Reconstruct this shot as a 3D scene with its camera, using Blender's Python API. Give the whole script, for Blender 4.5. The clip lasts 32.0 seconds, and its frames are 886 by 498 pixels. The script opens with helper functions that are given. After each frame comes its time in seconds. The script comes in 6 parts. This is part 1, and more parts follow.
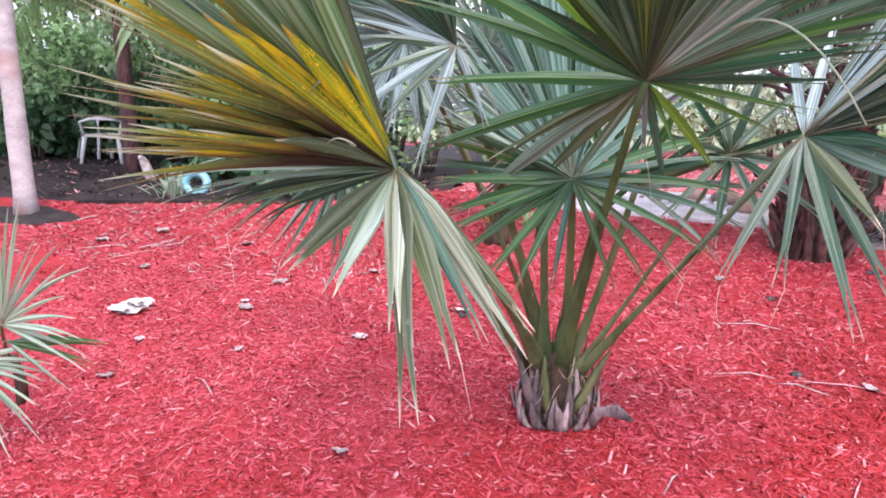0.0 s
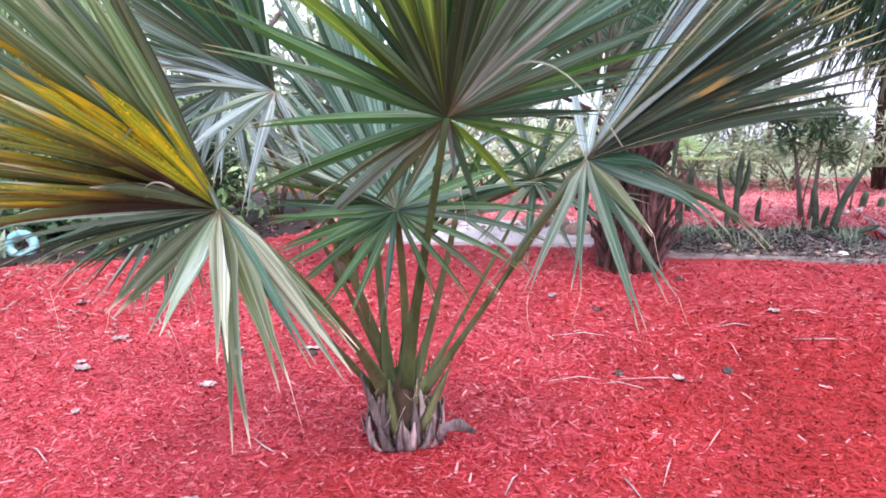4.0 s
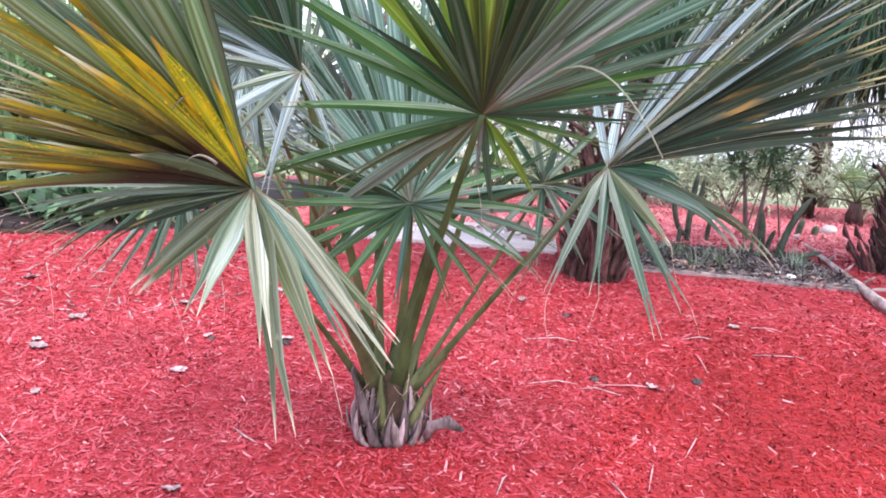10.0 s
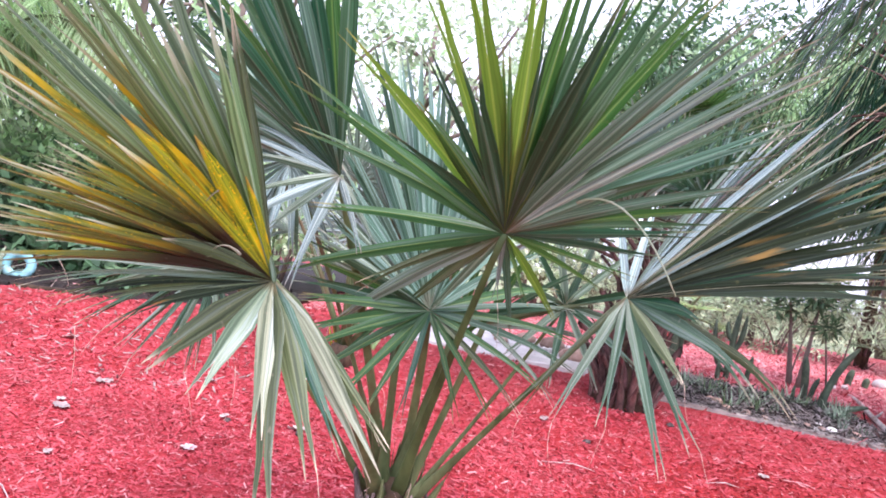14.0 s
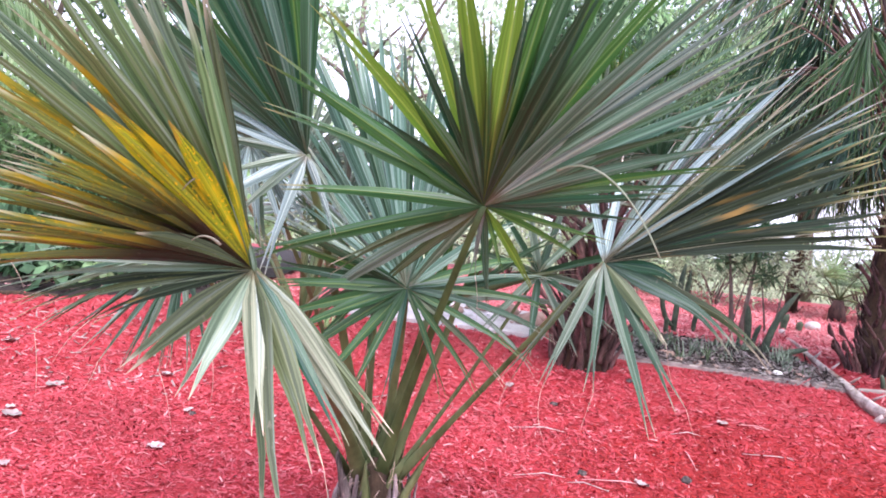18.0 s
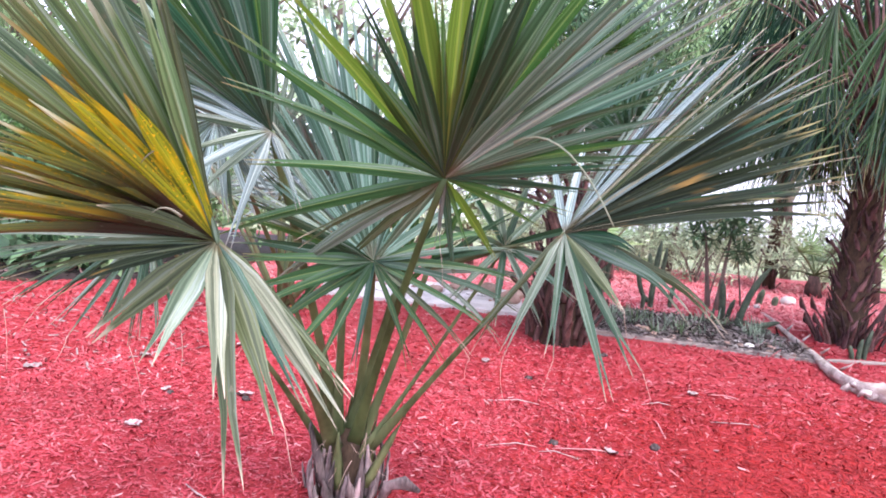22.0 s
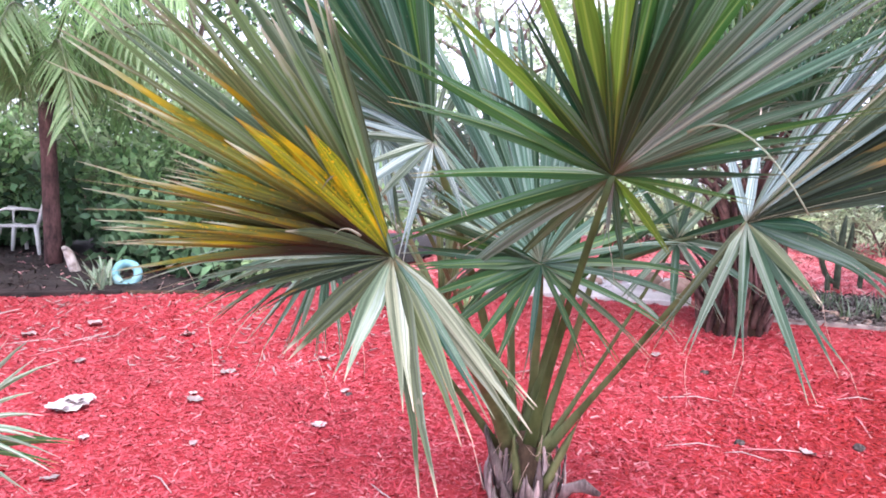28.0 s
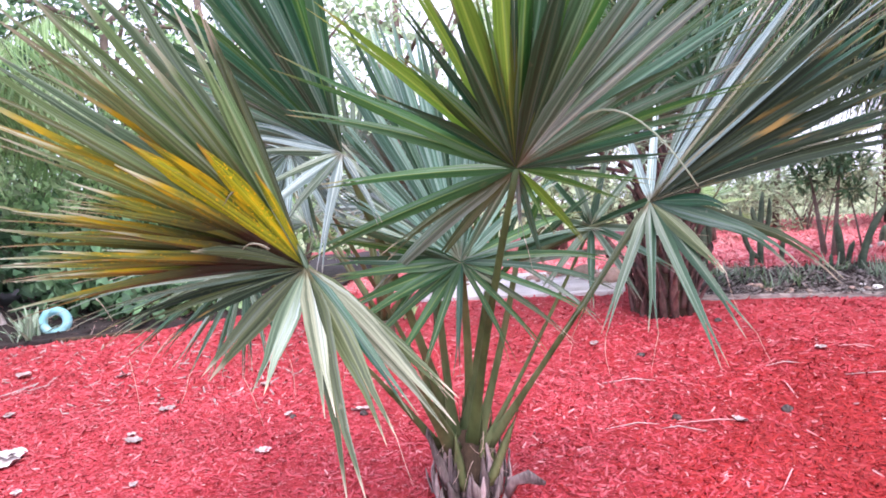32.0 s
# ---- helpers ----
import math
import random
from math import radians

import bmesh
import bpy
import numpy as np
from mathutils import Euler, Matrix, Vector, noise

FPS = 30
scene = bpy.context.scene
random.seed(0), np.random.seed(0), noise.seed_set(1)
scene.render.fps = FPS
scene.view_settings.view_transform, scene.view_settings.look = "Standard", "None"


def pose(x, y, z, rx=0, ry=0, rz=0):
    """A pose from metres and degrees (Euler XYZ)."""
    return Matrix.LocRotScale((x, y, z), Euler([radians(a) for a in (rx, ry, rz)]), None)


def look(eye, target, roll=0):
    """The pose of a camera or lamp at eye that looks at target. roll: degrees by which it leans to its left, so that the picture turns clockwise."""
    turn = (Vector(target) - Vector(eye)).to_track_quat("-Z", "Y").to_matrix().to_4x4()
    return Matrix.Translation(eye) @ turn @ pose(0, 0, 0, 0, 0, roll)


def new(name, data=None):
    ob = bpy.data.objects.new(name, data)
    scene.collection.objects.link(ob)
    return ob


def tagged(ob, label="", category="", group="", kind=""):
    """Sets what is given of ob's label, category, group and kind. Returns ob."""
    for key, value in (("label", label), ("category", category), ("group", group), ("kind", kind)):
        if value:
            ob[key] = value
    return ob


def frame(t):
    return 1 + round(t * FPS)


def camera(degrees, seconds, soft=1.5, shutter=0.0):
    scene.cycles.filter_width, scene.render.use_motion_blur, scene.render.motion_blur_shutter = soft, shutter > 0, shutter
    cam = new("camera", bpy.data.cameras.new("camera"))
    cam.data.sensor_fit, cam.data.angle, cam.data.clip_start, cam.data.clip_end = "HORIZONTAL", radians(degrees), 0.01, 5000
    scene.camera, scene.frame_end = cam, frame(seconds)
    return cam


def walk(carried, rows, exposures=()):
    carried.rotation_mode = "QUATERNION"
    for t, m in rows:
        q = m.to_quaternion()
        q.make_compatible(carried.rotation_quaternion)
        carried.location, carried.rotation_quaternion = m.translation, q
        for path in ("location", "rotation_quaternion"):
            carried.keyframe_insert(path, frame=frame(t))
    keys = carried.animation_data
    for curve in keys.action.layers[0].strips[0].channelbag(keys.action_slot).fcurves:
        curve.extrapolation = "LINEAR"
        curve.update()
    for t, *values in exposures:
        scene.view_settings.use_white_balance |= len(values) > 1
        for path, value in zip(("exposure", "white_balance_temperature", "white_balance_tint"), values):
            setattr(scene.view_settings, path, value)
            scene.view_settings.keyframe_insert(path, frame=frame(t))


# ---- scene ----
cam = camera(65.2, 32.0, 1.85)
# seconds, x, y, z, and the turn about x, y, z in degrees
ROWS = [
    (0, 0.139, -2.812, 1.218, 78.44, -1.34, 16.65),
    (0.5, 0.071, -2.846, 1.237, 79.95, 0.50, 10.30),
    (1, 0.035, -2.905, 1.221, 81.14, 0.48, 5.51),
    (1.5, 0.041, -2.901, 1.245, 80.85, 0.34, 2.89),
    (2, 0.015, -2.942, 1.212, 81.75, -0.67, 0.68),
    (2.5, 0.016, -2.933, 1.241, 81.30, -1.02, 0.03),
    (4.5, 0.345, -2.936, 1.190, 82.15, 1.83, 7.63),
    (5, 0.356, -2.935, 1.186, 82.19, 1.81, 10.27),
    (5.5, 0.351, -2.938, 1.181, 82.20, 2.10, 11.63),
    (6, 0.350, -2.918, 1.170, 81.95, 2.39, 12.70),
    (6.5, 0.338, -2.897, 1.159, 80.78, 1.83, 13.65),
    (7, 0.328, -2.887, 1.171, 79.10, 2.35, 13.71),
    (7.5, 0.304, -2.900, 1.167, 78.34, 1.51, 13.73),
    (8, 0.270, -2.914, 1.194, 77.99, 0.48, 13.36),
    (8.5, 0.195, -2.930, 1.199, 78.21, 1.23, 11.67),
    (9, 0.091, -2.937, 1.208, 78.27, -0.51, 8.92),
    (9.5, 0.021, -2.958, 1.180, 79.66, -1.03, 5.83),
    (10, -0.015, -2.935, 1.183, 81.97, -3.42, -0.35),
    (10.5, -0.000, -2.936, 1.185, 85.27, -4.27, -2.99),
    (11, 0.058, -2.931, 1.210, 87.38, -6.16, -3.21),
    (11.5, 0.068, -2.937, 1.207, 89.32, -5.80, -1.09),
    (12, 0.062, -2.945, 1.188, 89.72, -6.69, 2.24),
    (12.5, 0.049, -2.955, 1.195, 89.67, -7.44, 3.43),
    (13, 0.045, -2.962, 1.202, 89.77, -8.85, 3.87),
    (13.5, 0.055, -2.960, 1.228, 89.75, -9.56, 3.91),
    (15.5, 0.143, -3.040, 1.198, 90.85, -9.54, 4.67),
    (16, 0.131, -3.007, 1.204, 89.49, -8.96, 7.92),
    (16.5, 0.094, -3.004, 1.176, 89.03, -8.97, 8.98),
    (17, 0.013, -2.968, 1.208, 88.05, -5.60, 6.05),
    (17.5, -0.041, -2.968, 1.205, 88.32, -5.07, 1.22),
    (18, -0.057, -2.935, 1.218, 88.30, -6.18, -1.35),
    (18.5, -0.051, -2.948, 1.219, 88.43, -6.26, -2.23),
    (19, -0.039, -2.953, 1.219, 88.55, -6.06, -2.52),
    (19.5, 0.005, -2.988, 1.211, 88.78, -5.87, -2.33),
    (20, 0.086, -3.008, 1.198, 88.81, -6.49, -1.84),
    (20.5, 0.150, -3.022, 1.177, 88.44, -6.95, -1.51),
    (21, 0.168, -3.002, 1.181, 87.50, -7.31, -1.53),
    (21.5, 0.124, -3.000, 1.175, 87.29, -7.04, -1.63),
    (22, 0.022, -2.993, 1.188, 87.12, -5.42, -2.47),
    (22.5, -0.045, -2.970, 1.203, 86.86, -4.83, -3.11),
    (23, -0.042, -2.969, 1.204, 87.14, -4.82, -3.15),
    (23.5, -0.037, -2.980, 1.189, 86.48, -3.83, -1.44),
    (24, -0.025, -2.945, 1.189, 83.32, -0.95, 2.34),
    (24.5, 0.001, -2.943, 1.209, 80.76, -1.38, 4.66),
    (26.5, -0.009, -2.979, 1.190, 80.46, 0.76, 6.73),
    (27, -0.047, -2.972, 1.179, 80.86, -1.98, 6.00),
    (27.5, -0.049, -2.970, 1.209, 83.18, -1.22, 8.29),
    (28, -0.045, -2.972, 1.226, 85.68, -1.18, 9.54),
    (28.5, -0.042, -2.970, 1.237, 86.50, 3.15, 8.23),
    (29, -0.038, -2.964, 1.224, 86.76, 2.93, 6.35),
    (29.5, -0.020, -2.952, 1.207, 87.04, 2.72, 5.33),
    (30, -0.023, -2.963, 1.222, 86.75, 3.11, 4.57),
    (30.5, 0.005, -2.964, 1.213, 86.92, 3.20, 3.87),
    (31, 0.029, -2.971, 1.208, 86.95, 3.24, 3.63),
    (31.5, 0.051, -2.984, 1.194, 86.83, 3.33, 3.72),
    (32, 0.056, -2.990, 1.188, 86.78, 4.32, 4.82),
]
walk(cam, [(r[0], pose(*r[1:])) for r in ROWS],
     [(0, 0.87), (2.5, 0.92), (9.5, 0.93), (11, 1.06), (22.5, 1.06), (24.5, 0.97), (26.8, 0.96), (28, 1.07), (32, 1.07)])

# ---- light ----
world = bpy.data.worlds.new("overcast_sky")
scene.world = world
world.use_nodes = True
wn, wl = world.node_tree.nodes, world.node_tree.links
wn.clear()
sky = wn.new("ShaderNodeTexSky")
sky.sky_type, sky.sun_disc = "NISHITA", False
sky.sun_elevation, sky.sun_rotation = radians(58), radians(150)
sky.air_density, sky.dust_density, sky.ozone_density = 1.0, 4.0, 1.0
cloud = wn.new("ShaderNodeMixRGB")
cloud.inputs[0].default_value = 0.72
cloud.inputs[2].default_value = (10.4, 10.2, 13.7, 1)
bg = wn.new("ShaderNodeBackground")
bg.inputs[1].default_value = 0.13
wo = wn.new("ShaderNodeOutputWorld")
wl.new(sky.outputs[0], cloud.inputs[1])
wl.new(cloud.outputs[0], bg.inputs[0])
wl.new(bg.outputs[0], wo.inputs[0])
sun = new("sun", bpy.data.lights.new("sun", "SUN"))
sun.data.energy, sun.data.angle, sun.data.color = 2.0, radians(28), (1.0, 0.97, 0.96)
sun.matrix_world = look((3, -5, 9.5), (0, 0, 0))


# ---- materials ----
def nodes_of(name):
    m = bpy.data.materials.new(name)
    m.use_nodes = True
    nt = m.node_tree
    return m, nt.nodes, nt.links, nt.nodes["Principled BSDF"]


def ramp(nodes, stops):
    r = nodes.new("ShaderNodeValToRGB")
    el = r.color_ramp.elements
    while len(el) < len(stops):
        el.new(0.5)
    for e, (p, c) in zip(el, stops):
        e.position, e.color = p, (*c, 1)
    return r


def surface(name, a, b, scale=8.0, rough=0.7, bump=0.3, fine=60.0, vary="", spread=0.35, stretch=(1, 1, 1), spec=0.4, translucent=0.0, stain=None):
    """A mottled surface: two tones by a coarse and a fine noise, a random tone for each object or island, and relief."""
    m, n, l, p = nodes_of(name)
    co, mp = n.new("ShaderNodeTexCoord"), n.new("ShaderNodeMapping")
    mp.inputs["Scale"].default_value = stretch
    l.new(co.outputs["Object"], mp.inputs[0])
    big, small = n.new("ShaderNodeTexNoise"), n.new("ShaderNodeTexNoise")
    for t, s in ((big, scale), (small, fine)):
        t.inputs["Scale"].default_value, t.inputs["Detail"].default_value = s, 5
        l.new(mp.outputs[0], t.inputs["Vector"])
    add = n.new("ShaderNodeMath")
    add.operation = "MULTIPLY_ADD"
    add.inputs[1].default_value = 0.45
    l.new(small.outputs[0], add.inputs[0])
    l.new(big.outputs[0], add.inputs[2])
    cr = ramp(n, [(0.5, a), (0.95, b)])
    l.new(add.outputs[0], cr.inputs[0])
    col = cr.outputs[0]
    if stain:
        sn = n.new("ShaderNodeTexNoise")
        sn.inputs["Scale"].default_value, sn.inputs["Detail"].default_value = scale * 0.37, 4
        l.new(co.outputs["Object"], sn.inputs["Vector"])
        sr = ramp(n, [(0.52, (0, 0, 0)), (0.66, (1, 1, 1))])
        l.new(sn.outputs[0], sr.inputs[0])
        mx = n.new("ShaderNodeMixRGB")
        mx.inputs[2].default_value = (*stain, 1)
        l.new(sr.outputs[0], mx.inputs[0])
        l.new(col, mx.inputs[1])
        col = mx.outputs[0]
    if vary:
        src = n.new("ShaderNodeObjectInfo").outputs["Random"] if vary == "object" else n.new("ShaderNodeNewGeometry").outputs["Random Per Island"]
        hs, mr, mh = n.new("ShaderNodeHueSaturation"), n.new("ShaderNodeMapRange"), n.new("ShaderNodeMapRange")
        mr.inputs[3].default_value, mr.inputs[4].default_value = 1 - spread, 1 + spread
        mh.inputs[3].default_value, mh.inputs[4].default_value = 0.5 - 0.03 * spread, 0.5 + 0.03 * spread
        l.new(src, mr.inputs[0])
        tw = n.new("ShaderNodeMath")
        tw.operation = "FRACT"
        t7 = n.new("ShaderNodeMath")
        t7.operation = "MULTIPLY"
        t7.inputs[1].default_value = 7.31
        l.new(src, t7.inputs[0])
        l.new(t7.outputs[0], tw.inputs[0])
        l.new(tw.outputs[0], mh.inputs[0])
        l.new(mr.outputs[0], hs.inputs["Value"])
        l.new(mh.outputs[0], hs.inputs["Hue"])
        l.new(col, hs.inputs["Color"])
        col = hs.outputs[0]
    l.new(col, p.inputs["Base Color"])
    p.inputs["Roughness"].default_value = rough
    p.inputs["Specular IOR Level"].default_value = spec
    if bump:
        bp = n.new("ShaderNodeBump")
        bp.inputs["Strength"].default_value, bp.inputs["Distance"].default_value = bump, 0.01
        l.new(add.outputs[0], bp.inputs["Height"])
        l.new(bp.outputs[0], p.inputs["Normal"])
    if translucent:
        tr, ms = n.new("ShaderNodeBsdfTranslucent"), n.new("ShaderNodeMixShader")
        ms.inputs[0].default_value = translucent
        l.new(col, tr.inputs[0])
        l.new(p.outputs[0], ms.inputs[1])
        l.new(tr.outputs[0], ms.inputs[2])
        l.new(ms.outputs[0], n["Material Output"].inputs[0])
    return m


def ramp_material(name, stops, rough=0.65, bump=0.3, spec=0.2):
    """Loose pieces, each with its own tone picked from a ramp, and fine grain."""
    m, n, l, p = nodes_of(name)
    geo, co, nz = n.new("ShaderNodeNewGeometry"), n.new("ShaderNodeTexCoord"), n.new("ShaderNodeTexNoise")
    cr = ramp(n, stops)
    l.new(geo.outputs["Random Per Island"], cr.inputs[0])
    nz.inputs["Scale"].default_value, nz.inputs["Detail"].default_value = 120, 3
    l.new(co.outputs["Object"], nz.inputs["Vector"])
    mr, hs, big = n.new("ShaderNodeMapRange"), n.new("ShaderNodeHueSaturation"), n.new("ShaderNodeTexNoise")
    big.inputs["Scale"].default_value = 1.6
    l.new(co.outputs["Object"], big.inputs["Vector"])
    ad = n.new("ShaderNodeMath")
    l.new(nz.outputs[0], ad.inputs[0])
    l.new(big.outputs[0], ad.inputs[1])
    mr.inputs[1].default_value, mr.inputs[2].default_value, mr.inputs[3].default_value, mr.inputs[4].default_value = 0.6, 1.4, 0.7, 1.3
    l.new(ad.outputs[0], mr.inputs[0])
    l.new(mr.outputs[0], hs.inputs["Value"])
    l.new(cr.outputs[0], hs.inputs["Color"])
    l.new(hs.outputs[0], p.inputs["Base Color"])
    p.inputs["Roughness"].default_value = rough
    p.inputs["Specular IOR Level"].default_value = spec
    bp = n.new("ShaderNodeBump")
    bp.inputs["Strength"].default_value, bp.inputs["Distance"].default_value = bump, 0.002
    l.new(nz.outputs[0], bp.inputs["Height"])
    l.new(bp.outputs[0], p.inputs["Normal"])
    return m


def blade_material(name, dark, light, rib, tip, rough=0.38, translucent=0.25, speckle=None, amount=0.5, glow=None, spec=0.5, bloom_sheen=0.04, specks=True, hub=0.24, hubtone=(0.11, 0.075, 0.035), edge=0.6, hub_dark=0.65, hub_dark_to=0.05, dry_from=0.9):
    """A palm segment: pleat lines along it, a paler midrib, a dry tip, and, where it yellows, patches with small specks."""
    m, n, l, p = nodes_of(name)
    uv, sep = n.new("ShaderNodeUVMap"), n.new("ShaderNodeSeparateXYZ")
    uv.uv_map = "UVMap"
    l.new(uv.outputs[0], sep.inputs[0])
    rnd = n.new("ShaderNodeObjectInfo")
    geo = n.new("ShaderNodeNewGeometry")
    ofs = n.new("ShaderNodeMath")
    ofs.operation = "MULTIPLY_ADD"
    ofs.inputs[1].default_value = 37.0
    l.new(rnd.outputs["Random"], ofs.inputs[0])
    isl = n.new("ShaderNodeMath")
    isl.operation = "MULTIPLY"
    isl.inputs[1].default_value = 19.0
    l.new(geo.outputs["Random Per Island"], isl.inputs[0])
    l.new(isl.outputs[0], ofs.inputs[2])

    def strip(su, sv, detail=3):
        cx, nz = n.new("ShaderNodeCombineXYZ"), n.new("ShaderNodeTexNoise")
        for k, s in enumerate((su, sv)):
            mu = n.new("ShaderNodeMath")
            mu.operation = "MULTIPLY"
            mu.inputs[1].default_value = s
            l.new(sep.outputs[k], mu.inputs[0])
            l.new(mu.outputs[0], cx.inputs[k])
        l.new(ofs.outputs[0], cx.inputs[2])
        l.new(cx.outputs[0], nz.inputs["Vector"])
        nz.inputs["Scale"].default_value, nz.inputs["Detail"].default_value = 1.0, detail
        return nz.outputs[0]

    lines, patch = strip(5.5, 1.1, 6), strip(1.2, 3.0)
    # last stop: bluish sky sheen and waxy bloom painted in as pale streaks
    cr = ramp(n, [(0.36, dark), (0.55, light), (0.68, tuple(0.55 * c + bloom_sheen * k for c, k in zip(light, (0.85, 1.0, 1.1))))])
    l.new(lines, cr.inputs[0])
    col = cr.outputs[0]
    pleat, pm = ramp(n, [(0.38, (0.68, 0.70, 0.70)), (0.62, (1.22, 1.22, 1.20))]), n.new("ShaderNodeMixRGB")
    pm.blend_type = "MULTIPLY"
    pm.inputs[0].default_value = 1.0
    l.new(strip(15.0, 0.7, 2), pleat.inputs[0])
    l.new(col, pm.inputs[1])
    l.new(pleat.outputs[0], pm.inputs[2])
    col = pm.outputs[0]

    def mix(mask, colour, how="MIX"):
        mx = n.new("ShaderNodeMixRGB")
        mx.blend_type = how
        mx.inputs[2].default_value = (*colour, 1)
        l.new(mask, mx.inputs[0])
        l.new(col, mx.inputs[1])
        return mx.outputs[0]

    if speckle:
        pr = ramp(n, [(0.62 - amount * 0.4, (0, 0, 0)), (0.74 - amount * 0.4, (1, 1, 1))])
        l.new(patch, pr.inputs[0])
        col = mix(pr.outputs[0], speckle)
        sr = ramp(n, [(0.62, (0, 0, 0)), (0.67, (1, 1, 1))])
        l.new(strip(7, 46, 2), sr.inputs[0])
        col = col if not specks else mix(sr.outputs[0], (speckle[0] * 1.1, speckle[1] * 1.0, speckle[2]))
    mid = n.new("ShaderNodeMath")
    mid.operation = "SUBTRACT"
    mid.inputs[1].default_value = 0.5
    l.new(sep.outputs[0], mid.inputs[0])
    ab = n.new("ShaderNodeMath")
    ab.operation = "ABSOLUTE"
    l.new(mid.outputs[0], ab.inputs[0])
    rr = ramp(n, [(0.02, (0.6, 0.6, 0.6)), (0.07, (0, 0, 0))])
    l.new(ab.outputs[0], rr.inputs[0])
    col = mix(rr.outputs[0], rib)
    tw = n.new("ShaderNodeMath")
    tw.operation = "MULTIPLY_ADD"
    tw.inputs[1].default_value = 0.35
    l.new(patch, tw.inputs[0])
    l.new(sep.outputs[1], tw.inputs[2])
    tr_ = ramp(n, [(1.0 - 0.0, (0, 0, 0)), (1.0, (1, 1, 1))])
    tr_.color_ramp.elements[0].position, tr_.color_ramp.elements[1].position = dry_from, dry_from + 0.1
    sc = n.new("ShaderNodeMath")
    sc.operation = "MULTIPLY"
    sc.inputs[1].default_value = 0.86
    l.new(tw.outputs[0], sc.inputs[0])
    l.new(sc.outputs[0], tr_.inputs[0])
    col = mix(tr_.outputs[0], tip)
    er = ramp(n, [(0.46, (0, 0, 0)), (0.49, (edge, edge, edge))])
    l.new(ab.outputs[0], er.inputs[0])
    worn, wm = ramp(n, [(0.42, (0.15, 0.15, 0.15)), (0.60, (1, 1, 1))]), n.new("ShaderNodeMixRGB")
    wm.blend_type = "MULTIPLY"
    wm.inputs[0].default_value = 1.0
    l.new(strip(2.0, 9.0, 4), worn.inputs[0])
    l.new(er.outputs[0], wm.inputs[1])
    l.new(worn.outputs[0], wm.inputs[2])
    col = mix(wm.outputs[0], (0.5 * rib[0] + 0.11, 0.5 * rib[1] + 0.15, 0.5 * rib[2] + 0.11))
    # hub tone: painted shade on the green blades, real browning on the yellowing ones
    hb = ramp(n, [(hub_dark_to, (hub_dark, hub_dark, hub_dark)), (hub, (0, 0, 0))])
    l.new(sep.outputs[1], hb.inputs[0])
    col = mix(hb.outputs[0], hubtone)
    spots = ramp(n, [(0.66, (0, 0, 0)), (0.72, (0.35, 0.35, 0.35))])
    l.new(strip(3.0, 26.0, 3), spots.inputs[0])
    col = mix(spots.outputs[0], (0.5 * tip[0], 0.5 * tip[1], 0.5 * tip[2]))
    hs, mr = n.new("ShaderNodeHueSaturation"), n.new("ShaderNodeMapRange")
    mr.inputs[3].default_value, mr.inputs[4].default_value = 0.72, 1.25
    l.new(rnd.outputs["Random"], mr.inputs[0])
    l.new(mr.outputs[0], hs.inputs["Value"])
    l.new(col, hs.inputs["Color"])
    col = hs.outputs[0]
    l.new(col, p.inputs["Base Color"])
    p.inputs["Roughness"].default_value = rough
    p.inputs["Specular IOR Level"].default_value = spec
    bp = n.new("ShaderNodeBump")
    bp.inputs["Strength"].default_value, bp.inputs["Distance"].default_value = 0.35, 0.004
    l.new(lines, bp.inputs["Height"])
    l.new(bp.outputs[0], p.inputs["Normal"])
    tb, ms = n.new("ShaderNodeBsdfTranslucent"), n.new("ShaderNodeMixShader")
    ms.inputs[0].default_value = translucent
    if glow:
        gl = n.new("ShaderNodeMixRGB")
        gl.blend_type = "MIX"
        gl.inputs[0].default_value = 0.7
        gl.inputs[2].default_value = (*glow, 1)
        l.new(col, gl.inputs[1])
        l.new(gl.outputs[0], tb.inputs[0])
    else:
        l.new(col, tb.inputs[0])
    l.new(p.outputs[0], ms.inputs[1])
    l.new(tb.outputs[0], ms.inputs[2])
    l.new(ms.outputs[0], n["Material Output"].inputs[0])
    return m


